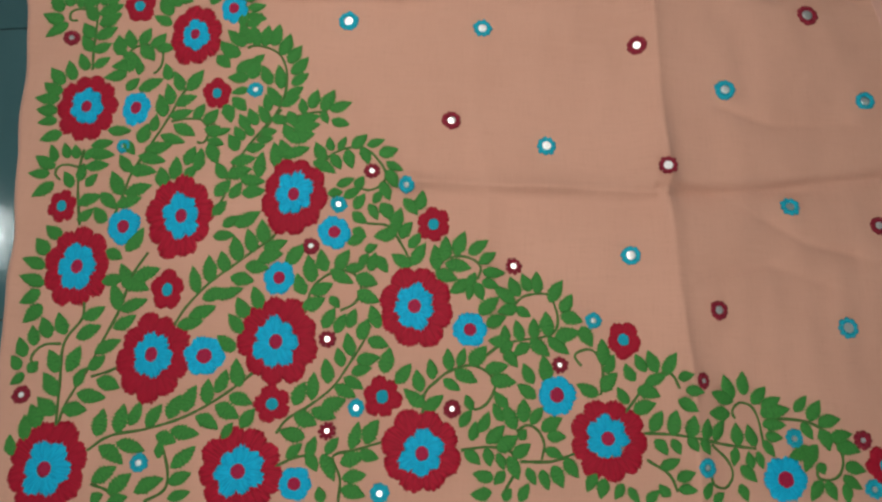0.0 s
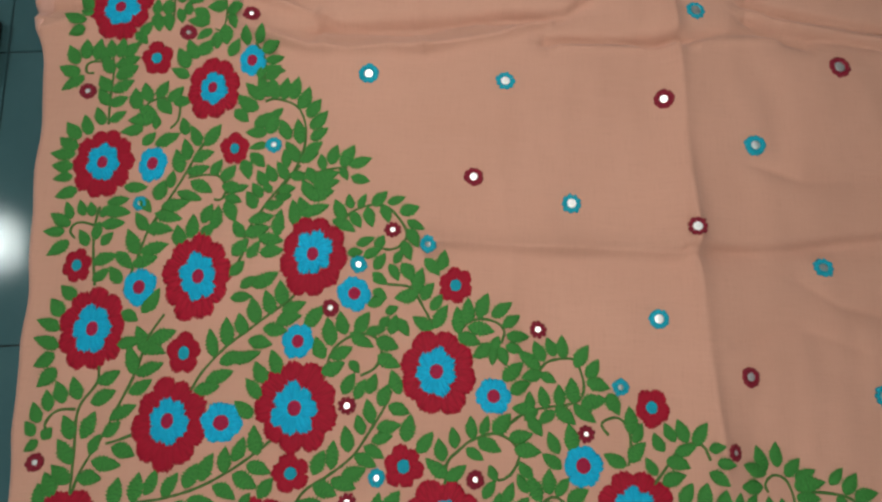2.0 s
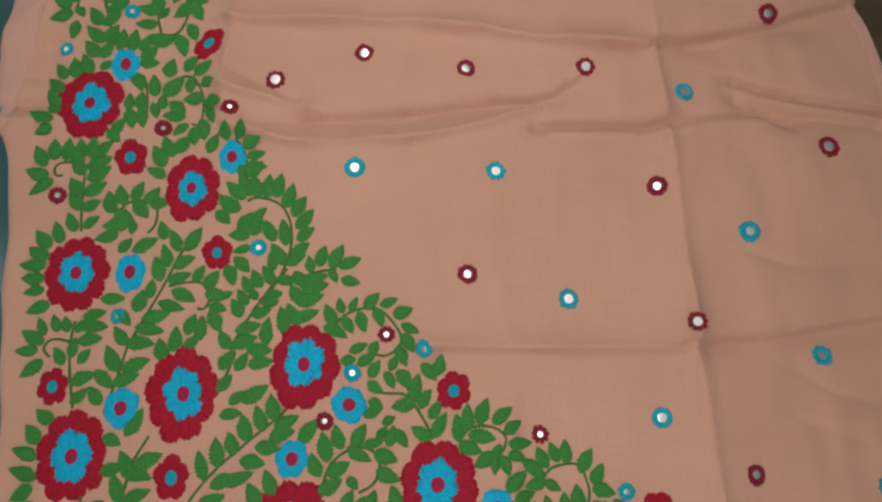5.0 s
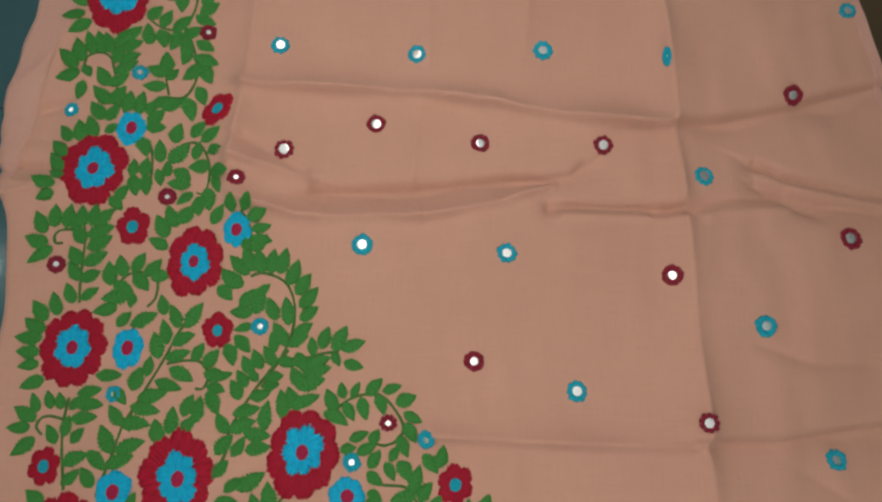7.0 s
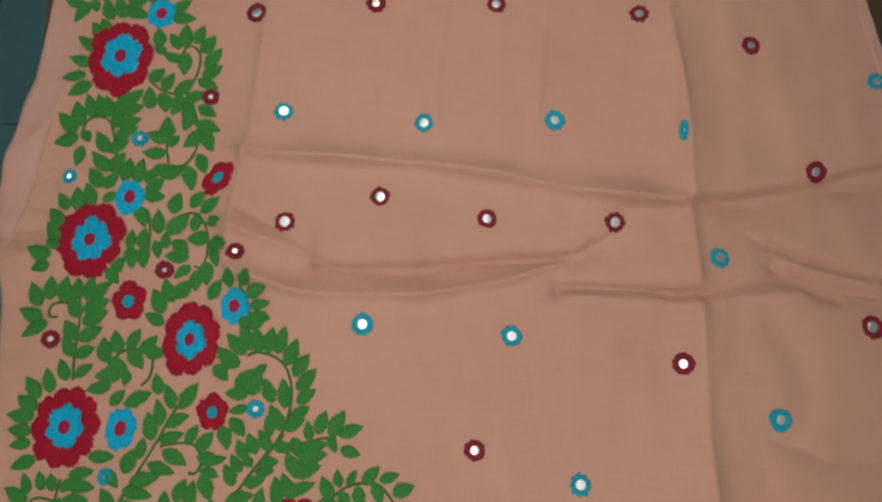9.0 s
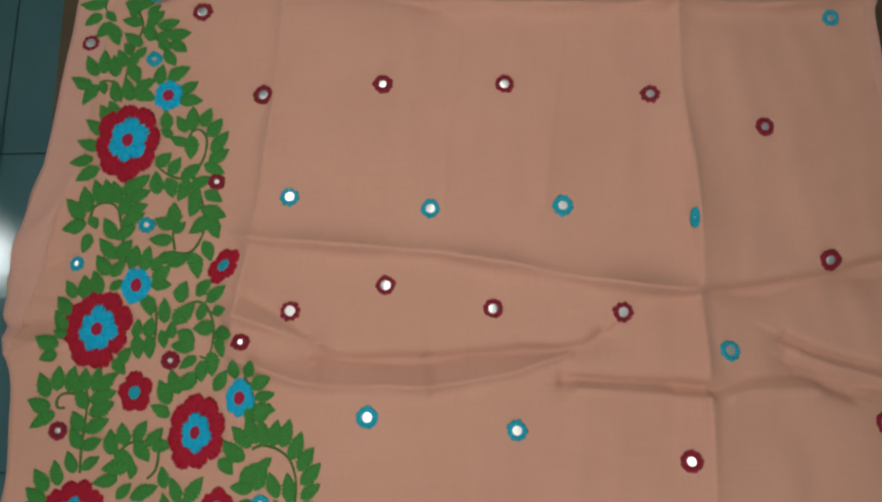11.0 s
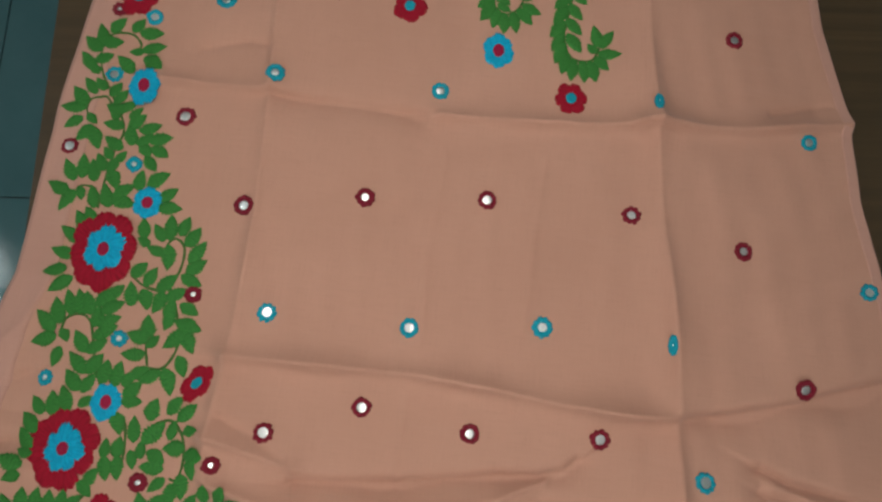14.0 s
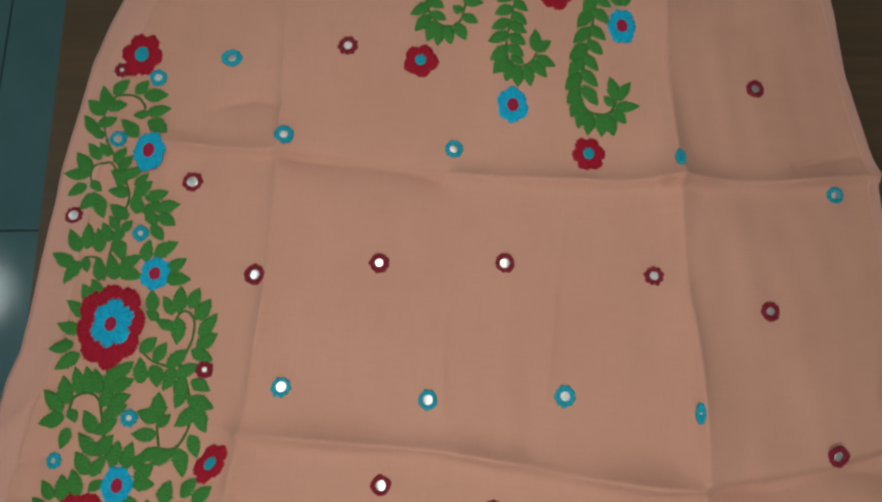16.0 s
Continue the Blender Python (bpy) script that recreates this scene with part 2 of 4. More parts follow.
for x in (T0 + 0.06, T1 - 0.085):
    block("apron", (x, U0 + 0.12, TOP - 0.12, x + 0.025, U1 - 0.12, TOP - 0.032), WOOD, table)
for x in (T0 + 0.04, T1 - 0.10):
    for y in (U0 + 0.04, U1 - 0.10):
        block("leg", (x, y, 0, x + 0.06, y + 0.06, TOP - 0.032), WOOD, table, 0.004)
tagged(table, "brown grained wooden table under the spread cloth", "table")

# ---- the cloth ----
CREASES = (  # height, width to the left of the line, width to its right, line
    (5.7, 11, 3, [(59, 255), (131, 254), (246, 255)]),
    (-6.9, 3, 15, [(246, 258), (305, 260), (430, 281)]),
    (6.2, 9, 12, [(268, 20), (263, 126), (259, 188), (253, 256), (249, 334), (247, 382), (244, 429), (241, 504), (238, 545), (232, 600), (225, 644), (221, 690), (215, 739), (203, 906), (198, 1000)]),
    (3.2, 30, 90, [(268, 20), (253, 256), (247, 382), (238, 545), (221, 690), (203, 906), (198, 1000)]),
    (4.4, 6, 13, [(-107, 440), (-104, 487), (-101, 514), (-100, 572), (-99, 632), (-102, 680), (-107, 760), (-115, 860), (-118, 990)]),
    (4.6, 13, 3, [(-109, 455), (-77, 448), (-57, 443), (-42, 439)]),
    (-3.2, 4, 8, [(-99, 470), (-68, 455), (-50, 445)]),
    (-9.1, 3, 9, [(-42, 430), (-4, 432), (37, 436), (62, 441), (105, 448), (137, 451), (159, 456), (169, 465)]),
    (5.5, 7, 3, [(-100, 423), (-53, 411), (-30, 410), (5, 413), (40, 415), (63, 420), (105, 431), (122, 439), (144, 448)]),
    (2.2, 5, 4, [(-43, 441), (-41, 430), (-38, 414)]),
    (1.9, 5, 5, [(37, 504), (35, 468), (34, 437), (42, 413)]),
    (-6.4, 3, 5, [(142, 429), (154, 431), (192, 432), (244, 433)]),
    (3.4, 4, 4, [(152, 423), (194, 424), (244, 425)]),
    (-4.6, 7, 5, [(224, 427), (246, 428), (264, 436), (277, 441), (327, 448), (339, 440), (354, 436)]),
    (3.0, 5, 5, [(264, 428), (277, 432), (327, 438)]),
    (-6.2, 2, 10, [(306, 474), (328, 465), (374, 457), (430, 450)]),
    (3.5, 7, 4, [(316, 462), (340, 455), (376, 449), (430, 441)]),
    (-4.5, 2, 6, [(306, 457), (325, 448), (348, 444), (375, 442), (420, 437)]),
    (7.6, 9, 3, [(-104, 514), (-43, 514), (38, 515), (103, 510), (154, 504), (205, 502), (241, 503)]),
    (-9.8, 3, 20, [(241, 503), (283, 509), (336, 523), (406, 546), (450, 560)]),
    (5.3, 8, 3, [(-193, 731), (-108, 732)]),
    (-5.2, 4, 11, [(-108, 731), (-21, 729), (30, 727)]),
    (6.4, 8, 4, [(30, 726), (120, 730), (206, 736)]),
    (7.1, 9, 3, [(206, 736), (300, 744), (400, 762)]),
    (-2.4, 4, 6, [(-165, 765), (-130, 778), (-112, 775)]),
    (-2.4, 3, 4, [(318, 762), (345, 771), (368, 777)]),
    (-2.4, 6, 6, [(-290, 452), (-262, 460), (-235, 458)]),
    (-5.0, 3, 9, [(-285, 434), (-261, 436), (-241, 439)]),
    (3.4, 8, 4, [(-265, 415), (-244, 422), (-229, 420)]),
    (-3.6, 4, 9, [(-275, 479), (-258, 479), (-244, 488)]),
    (2.6, 6, 4, [(-280, 425), (-251, 424), (-236, 428)]),
    (2.7, 8, 8, [(-285, 490), (-255, 520), (-240, 560)]),
    (1.6, 6, 9, [(110, 300), (118, 240), (120, 150)]),
    (1.6, 6, 9, [(128, 700), (124, 640), (120, 560)]),
    (1.4, 5, 7, [(46, 690), (40, 600), (42, 540)]),
    (-2.7, 6, 9, [(330, 240), (360, 222), (400, 215)]),
    (-2.4, 6, 9, [(280, 190), (330, 204), (370, 192)]),
    (-2.2, 6, 7, [(300, 330), (340, 318), (400, 322)]),
    (1.6, 5, 7, [(-255, 800), (-235, 860), (-228, 920)]),
)


def crease_height(x, y, high, left, right, line):
    """A fold with a crisp line, steeper on one side than on the other; it dies away past the ends of the line."""
    best, sign = np.full(np.shape(x), 1e9), np.zeros(np.shape(x))
    for (ax, ay), (bx, by) in zip(line, line[1:]):
        dx, dy = bx - ax, by - ay
        s = np.clip(((x - ax) * dx + (y - ay) * dy) / (dx * dx + dy * dy), 0, 1)
        d = np.hypot(x - ax - s * dx, y - ay - s * dy)
        near = d < best
        best = np.where(near, d, best)
        sign = np.where(near, dx * (y - ay) - dy * (x - ax), sign)
    wide = np.where(sign > 0, left, right)
    wander = 1 + 0.25 * np.sin(x / 17 + y / 23)
    soft = np.sqrt(best * best + 0.5) - 0.70
    return 1.35 * high * wander * np.exp(-soft / wide)


WRINKLES = ((4.1, 60, 0.3), (6.3, -35, 1.7), (5.2, 24, 4.4), (9.5, 12, 2.1), (-14, 6.5, 0.9), (7.7, -90, 3.3))


def ripple(x, y):
    """Slow unevenness of the lying cloth, in mm."""
    streak = 0.18 * np.sin(x / 5.3 + 1.3 * np.sin(y / 37) + np.sin(x / 31)) * (0.5 + 0.5 * np.sin(y / 47 + x / 23)) + 0.06 * np.sin(y / 4.7 + 1.5 * np.sin(x / 29)) * (0.5 + 0.5 * np.sin(x / 37 - y / 59))
    for k, (across, along, shift) in enumerate(WRINKLES):
        streak = streak + 0.29 * np.sin(x / across + y / along + shift + 1.4 * np.sin(y / 43 + k)) * (0.5 + 0.5 * np.sin(x / 71 - y / 53 + 1.9 * k))
    return streak + (0.9 * np.sin(x / 47 + 0.7 * np.sin(y / 61)) * np.sin(y / 73 + 1.1) + 0.7 * np.sin(x / 19 + y / 41 + 2 * np.sin(y / 90))
            * np.sin(y / 29 - x / 67) + 0.35 * np.sin(x / 9.5 + 1.7 * np.sin(y / 33)) * np.sin(y / 55 + x / 80))


def lie(x, y):
    """Height of the cloth's face in metres at a place given in metres."""
    x, y = np.asarray(x, float) * 1000, np.asarray(y, float) * 1000
    h = 9.0 + ripple(x, y)
    for high, left, right, line in CREASES:
        h = h + crease_height(x, y, high, left, right, line)
    return TOP + np.maximum(h, 1.0) / 1000


def table_edge(y):
    return -0.2140 / math.cos(radians(TABLE_TURN)) - y * math.tan(radians(TABLE_TURN))


LEFT = ((-0.20, -0.395), (0.0, -0.365), (0.30, -0.318), (0.46, -0.286), (0.52, -0.279), (0.56, -0.270), (0.70, -0.271), (0.797, -0.266), (0.857, -0.252), (0.95, -0.236), (1.10, -0.215))
RIGHT = ((-0.20, 0.55), (0.30, 0.465), (0.561, 0.421), (0.625, 0.406), (0.695, 0.391), (0.729, 0.388), (0.768, 0.384), (0.848, 0.364), (0.923, 0.353), (1.10, 0.335))


def side(points, y):
    return float(np.interp(y, [p[0] for p in points], [p[1] for p in points]))


def drape(x, y, z, z_edge, edge, lift):
    """A place on the flat cloth brought to where it lies; past the table's edge it bends over and hangs."""
    if x >= edge:
        return (x, y, z + lift)
    r = 0.0065 + 0.0012 * math.sin(y * 38 + 2)
    s = edge - x
    turn = min(s / r, math.pi / 2)
    down = max(0.0, s - r * math.pi / 2)
    return (edge - (r + lift) * math.sin(turn), y, z_edge - r + (r + lift) * math.cos(turn) - down)


def sheet(name, across, mat, parent, y0, y1, rows, lift, label=""):
    """A grid of cloth; across(y) lists the x of its columns."""
    ys = [y0 + (y1 - y0) * j / rows for j in range(rows + 1)]
    grid = np.array([across(y) for y in ys])
    wide = grid.shape[1]
    high = lie(grid, np.repeat(np.array(ys)[:, None], wide, 1))
    edges = [table_edge(y) + 0.003 - 0.013 * math.exp(-(((y - 0.462) / 0.06) ** 2)) + 0.0012 * math.sin(y * 41) + 0.0008 * math.sin(y * 97 + 1) for y in ys]
    over = lie(np.array(edges), np.array(ys))
    verts = [drape(float(x), y, float(z), float(o), e, lift) for xs, zs, y, e, o in zip(grid, high, ys, edges, over) for x, z in zip(xs, zs)]
    faces = [(j * wide + i, j * wide + i + 1, (j + 1) * wide + i + 1, (j + 1) * wide + i) for j in range(rows) for i in range(wide - 1)]
    me = bpy.data.meshes.new(name)
    me.from_pydata(verts, [], faces)
    me.polygons.foreach_set("use_smooth", [True] * len(faces))
    me.materials.append(mat)
    ob = new(name, me)
    ob.parent = parent
    if label:
        tagged(ob, label)
    thick = ob.modifiers.new("thickness", "SOLIDIFY")
    thick.thickness, thick.offset = 0.0006, -1
    return ob


COLS = 420
cloth = sheet("embroidered_cloth", lambda y: [side(LEFT, y) + (side(RIGHT, y) - side(LEFT, y)) * i / COLS for i in range(COLS + 1)], PEACH, None, -0.20, 1.10, 720, 0.0)
tagged(cloth, "creased peach cotton cloth embroidered with red and blue flowers", "cloth")
for points, sign, deep in ((LEFT, 1, 0.0292), (RIGHT, -1, 0.0095)):
    sheet("hem", lambda y: [side(points, y) - sign * 0.0012 + sign * deep * i / 8 for i in range(9)][::sign], HEM, cloth, -0.20, 1.10, 330, 0.0003, "folded and stitched side hem")


# ---- embroidery ----
def seat(x, y, turn=0.0, reach=0.004):
    """The pose of a stitched piece lying on the cloth, tilted as the cloth is and clear of its folds."""
    d = max(0.004, reach)
    px, py = x + d * np.cos(np.arange(8) * math.pi / 4), y + d * np.sin(np.arange(8) * math.pi / 4)
    around, z = lie(px, py), float(lie(x, y))
    nx, ny = (float(around[0]) - float(around[4])) / (2 * d), (float(around[2]) - float(around[6])) / (2 * d)
    mean = max(z, float(around.mean()))
    over = float((around - (mean + nx * (px - x) + ny * (py - y))).max()) if reach > 0.004 else 0.0
    normal = Vector((-nx, -ny, 1)).normalized()
    q = Vector((0, 0, 1)).rotation_difference(normal)
    return Matrix.LocRotScale((x, y, mean + min(0.0035, max(0.0, over - 0.0005))), q @ Euler((0, 0, turn)).to_quaternion(), None)


def stitched_ring(inner, outer, lobes, notch, high, jag, around, rng, flat=0.5, squash=1.0, uneven=0.06, lobe=0.55):
    """A padded ring of radial threads with a lobed outline and ragged stitch ends, in a bmesh with a map (U round, V outwards)."""
    bm = bmesh.new()
    uv = bm.loops.layers.uv.new("threads")
    start = rng.uniform(0, 6.28)
    sizes = [rng.uniform(1 - uneven, 1 + uneven) for _ in range(max(lobes, 1))]
    steps = ((0.0, flat), (0.22, 0.85), (0.5, 1.0), (0.78, 0.86), (0.94, 0.55), (1.0, -0.25))
    grid = []
    for i in range(around):
        a = 2 * math.pi * i / around
        k = lobes * ((a + start) / (2 * math.pi))
        swell = abs(math.sin(math.pi * k)) ** lobe if lobes else 1.0
        size = sizes[int(k) % lobes] if lobes else 1.0
        reach = outer * size * (1 - notch * (1 - swell)) * (1 + rng.uniform(-jag, jag))
        tall = high * rng.uniform(0.94, 1.04) * (0.85 + 0.15 * swell)
        back = inner * (1 + rng.uniform(-0.06, 0.06))
        grid.append([bm.verts.new(((back + (reach - back) * f) * math.cos(a), (back + (reach - back) * f) * math.sin(a) * squash, tall * h)) for f, h in steps])
    for i in range(around):
        j = (i + 1) % around
        for r in range(len(steps) - 1):
            face = bm.faces.new((grid[i][r], grid[i][r + 1], grid[j][r + 1], grid[j][r]))
            face.smooth = True
            for loop, (u, v) in zip(face.loops, ((i, r), (i, r + 1), (i + 1, r + 1), (i + 1, r))):
                loop[uv].uv = (u / around, steps[v][0])
    return bm


def knot(radius, high, rng, squash=1.0):
    """A small filled mound of thread."""
    bm = stitched_ring(radius * 0.05, radius, 0, 0, high, 0.07, 34, rng, 1.0, squash)
    rim = [v for v in bm.verts if v.co.xy.length < radius * 0.09]
    if len(rim) > 3:
        bm.faces.new(sorted(rim, key=lambda v: -math.atan2(v.co.y, v.co.x))[::-1])
    return bm


rng = random.Random(7)
BIG_FLOWERS = [
    (-30.3, 239.6, 25.2, 30.9), (-114.0, 219.4, 25.2, 31.8), (-185.0, 178.0, 24.6, 31.1), (-120.1, 115.2, 25.6, 31.6), (-31.8, 130.1, 28.3, 31.6), (66.4, 160.0, 28.5, 30.8),
    (-181.4, 36.7, 27.6, 31.2), (-49.9, 39.9, 29.8, 29.7), (74.9, 58.2, 27.5, 29.0), (207.8, 71.4, 27.9, 28.7), (-206.4, 437.6, 24.8, 28.4), (-121.7, 371.0, 21.2, 27.1),
    (-198.0, 304.5, 22.9, 28.6), (-210.2, 583.8, 26.2, 32.0),
]
SMALL_FLOWERS = [
    (-205.0, 223.8, 11.3, 13.4), (-116.4, 163.6, 12.3, 15.1), (76.3, 223.0, 12.8, 14.1), (-31.7, 85.7, 13.9, 13.2), (45.8, 94.1, 13.6, 14.8), (218.8, 142.2, 12.4, 13.5),
    (402.5, 62.4, 13.7, 13.8), (-99.2, 321.3, 11.2, 13.3), (-170.5, 394.4, 12.6, 14.7), (-120.0, 492.5, 10.8, 16.0, -0.6), (-228.9, 807.5, 17.0, 20.6), (1.0, 826.7, 14.2, 15.6),
    (145.5, 756.6, 14.0, 15.7), (113.0, 903.0, 14.8, 16.6),
]
BLUE_FLOWERS = [
    (-155.5, 209.5, 11.7, 13.6), (2.2, 212.8, 12.2, 12.7), (-35.6, 176.2, 11.6, 12.7), (-83.7, 116.9, 14.8, 14.4), (106.7, 144.5, 12.7, 12.7), (170.3, 100.7, 13.3, 14.5),
    (-10.8, 33.1, 12.4, 11.8), (328.9, 50.4, 15.5, 15.0), (-183.2, 472.4, 11.0, 14.0), (-94.3, 396.6, 10.8, 13.5), (-161.0, 305.9, 11.3, 14.3), (-185.0, 626.2, 12.0, 13.7),
    (-206.3, 723.6, 12.9, 16.3), (81.0, 794.2, 13.2, 16.7), (170.4, 876.8, 13.3, 16.9),
]
CYAN_MIRRORS = [
    (-0.7, 390.7, 8.2), (108.6, 390.1, 7.8), (161.8, 290.5, 7.7), (303.6, 344.5, 8.1), (417.5, 341.8, 7.6), (351.2, 250.8, 7.6),
    (225.6, 205.3, 7.3), (385.6, 158.4, 7.6), (54.3, 252.3, 6.6), (3.4, 235.0, 6.5), (27.6, 85.6, 6.3), (-120.1, 42.2, 6.4),
    (48.0, 29.2, 6.8), (197.1, 155.2, 6.2), (272.5, 56.3, 6.6), (338.6, 78.0, 6.7), (392.7, 46.3, 6.6), (-77.4, 550.1, 7.6),
    (31.8, 550.0, 7.6), (134.2, 561.5, 8.3), (262.0, 459.7, 7.8), (394.8, 617.5, 7.3), (-231.7, 485.0, 6.2), (-183.4, 518.9, 6.4),
    (-69.2, 325.7, 6.5), (-165.3, 273.7, 5.8), (-101.5, 746.3, 7.8), (35.4, 750.4, 7.7), (348.2, 740.2, 7.1), (-201.8, 656.7, 6.6),
]
CYAN_MIRRORS_MORE = [
    (-155.6, 812.2, 8.3), (-212.4, 788.8, 7.2), (-234.4, 732.4, 7.0),
]
MAROON_MIRRORS = [
    (86.6, 308.4, 7.4), (233.3, 379.2, 7.8), (377.0, 416.5, 8.5), (250.5, 272.8, 7.2), (289.2, 166.9, 7.1), (418.9, 238.8, 7.1),
    (27.2, 262.4, 6.2), (-14.6, 201.6, 6.4), (137.5, 193.3, 6.4), (-207.8, 84.3, 6.3), (3.4, 132.9, 6.5), (8.7, 69.0, 6.2),
    (95.8, 87.8, 6.3), (172.2, 121.9, 6.1), (272.0, 115.0, 5.7), (387.8, 79.0, 6.7), (-65.9, 462.4, 7.6), (3.4, 487.5, 7.3),
    (85.6, 476.8, 7.3), (183.4, 482.2, 7.9), (340.2, 535.1, 8.3), (-135.5, 557.9, 6.6), (-98.6, 436.6, 6.5), (-148.9, 419.2, 6.9),
    (-220.6, 363.5, 6.6), (-169.9, 702.7, 8.1), (-108.7, 632.0, 8.2), (-15.2, 650.2, 7.8), (82.8, 659.5, 7.8), (199.8, 659.2, 7.7),
]
MAROON_MIRRORS_MORE = [
    (291.9, 639.5, 7.6), (-255.5, 666.4, 7.1), (-61.0, 833.2, 8.5), (284.6, 828.1, 7.6), (-242.6, 792.2, 6.3),
]


def big_flower(x, y, rx, ry):
    r, squash = rx / 1000, ry / rx
    at = seat(x / 1000, y / 1000, 0.0, r * 0.8)
    bloom = part("flower", stitched_ring(r * 0.42, r * 1.02, rng.choice((8, 9, 10)), 0.15, 0.0014, 0.035, 210, rng, 0.35, squash), RED, cloth, "large crimson eight-petalled satin-stitch flower with a blue heart")
    bloom.matrix_local = at
    heart = part("inner_petals", stitched_ring(r * 0.17, r * 0.57, rng.choice((6, 7, 7)), 0.24, 0.0026, 0.085, 130, rng, 0.7, squash, 0.15), CYAN, bloom, "bright blue inner petals")
    heart.matrix_local = pose(rng.uniform(-0.05, 0.05) * r, rng.uniform(-0.05, 0.05) * r, 0.0005)
    middle = part("centre", knot(r * 0.235, 0.0019, rng, squash), CORE, bloom, "crimson centre")
    middle.matrix_local = pose(0, 0, 0.0002)


def small_flower(x, y, rx, ry, turn=0.0):
    r, squash = rx / 1000, ry / rx
    bloom = part("small_flower", stitched_ring(r * 0.25, r * 1.02, rng.choice((5, 6)), 0.24, 0.0015, 0.06, 100, rng, 0.4, squash), RED, cloth, "small crimson flower with a turquoise centre")
    bloom.matrix_local = seat(x / 1000, y / 1000, turn, r * 0.9)
    middle = part("centre", knot(r * 0.34, 0.0019, rng, squash), TURQUOISE, bloom, "turquoise centre")
    middle.matrix_local = pose(0, 0, 0.0002)


def blue_flower(x, y, rx, ry):
    r, squash = rx / 1000, ry / rx
    bloom = part("blue_flower", stitched_ring(r * 0.30, r * 1.02, 6, 0.14, 0.0017, 0.06, 100, rng, 0.55, squash), CYAN, cloth, "bright blue flower with a crimson centre")
    bloom.matrix_local = seat(x / 1000, y / 1000, 0.0, r * 0.9)
    middle = part("centre", knot(r * 0.42, 0.0015, rng, squash), CORE, bloom, "crimson centre")
    middle.matrix_local = pose(0, 0, 0.0001)


def mirror_disc(r):
    """A hand-cut disc of blown mirror glass, not quite circular, a little domed, with a ground edge."""
    bm = bmesh.new()
    wobble = [rng.uniform(0.94, 1.03) for _ in range(16)]
    dome = rng.uniform(0.02, 0.055) * r
    rings = [[bm.verts.new((r * f * w * math.cos(2 * math.pi * i / 16), r * f * w * math.sin(2 * math.pi * i / 16), z)) for i, w in enumerate(wobble)]
             for f, z in ((0.3, 0.0009 + dome * 0.9), (0.6, 0.0009 + dome * 0.64), (0.9, 0.0009), (1.0, 0.0005), (1.0, -0.0004))]
    bm.faces.new(rings[0]).smooth = True
    for k, (a, b) in enumerate(zip(rings, rings[1:])):
        for i in range(16):
            bm.faces.new((a[i], b[i], b[(i + 1) % 16], a[(i + 1) % 16])).smooth = k < 2
    return bm


def mirror_work(x, y, r, mat, label, open_part, narrow=1.0):
    r = r / 1000
    at = seat(x / 1000, y / 1000, 0.0, r) @ Matrix.Diagonal((narrow, 1, 1, 1))
    gaps = rng.random() < 0.3
    hole = open_part * rng.uniform(0.88, 1.12)
    ring = part("mirror_ring", stitched_ring(r * hole, r * 1.03, 9, 0.34 if gaps else 0.10, 0.0017, 0.06, 72, rng, 0.45, 1.0, 0.06, 0.30 if gaps else 0.6), mat, cloth, label)
    ring.matrix_local = at
    glass = part("mirror", mirror_disc(r * (0.80 if gaps else hole + 0.10)), MIRROR, ring, "small round mirror glass")
    glass.matrix_local = pose(0, 0, -0.0003, rng.gauss(0, 2.4), rng.gauss(0, 2.4), rng.uniform(0, 360))


for row in BIG_FLOWERS:
    big_flower(*row)
for row in SMALL_FLOWERS:
    small_flower(*row)
for row in BLUE_FLOWERS:
    blue_flower(*row)
FOLDED = [(233.0, 557.5, 8.0), (214.0, 753.5, 8.0)]  # half caught in the crease
for row in CYAN_MIRRORS + CYAN_MIRRORS_MORE:
    mirror_work(*row, TURQUOISE, "turquoise stitched ring holding a mirror", 0.30 if row[2] < 7 else 0.46)
for row in FOLDED:
    mirror_work(*row, TURQUOISE, "turquoise stitched ring half caught in a crease", 0.08, 0.5)
for row in MAROON_MIRRORS + MAROON_MIRRORS_MORE:
    mirror_work(*row, MAROON, "maroon stitched ring holding a mirror", 0.28 if row[2] < 7 else 0.46)


# leaves
def leaf_shape(seed):
    """A satin-stitched leaf 1 long and 0.5 wide from its base at the origin along y: points, faces and map."""
    r = random.Random(seed)
    rows, cols = 15, (-1.0, -0.62, 0.0, 0.62, 1.0)
    verts, uvs, faces = [], [], []
    bend, fat = r.uniform(-0.05, 0.05), r.uniform(0.30, 0.345)
    for j in range(rows + 1):
        v = j / rows
        half = fat * (math.sin(math.pi * min(1, v * 0.96 + 0.03) ** 0.76) ** 0.92) if j < rows else 0.012
        for c in cols:
            edge = abs(c) == 1.0
            ragged = (1.13 if j % 2 else 0.86) * r.uniform(0.92, 1.08) if edge else 1.0
            z = {0.0: 0.056, 0.62: 0.100, 1.0: -0.02}[abs(c)] * (0.35 + 0.65 * math.sin(math.pi * min(max(v, 0.04), 0.97)))
            verts.append((c * half * ragged + bend * math.sin(math.pi * v), v + (0.03 if edge else 0) * r.uniform(0, 1) - (0.04 if c == 0 and j == 0 else 0), z))
            uvs.append((v + abs(c) * -0.12, c))
    for j in range(rows):
        for i in range(4):
            a = j * 5 + i
            faces.append((a, a + 1, a + 6, a + 5))
    return verts, faces, uvs


SHAPES = [leaf_shape(40 + k) for k in range(8)]


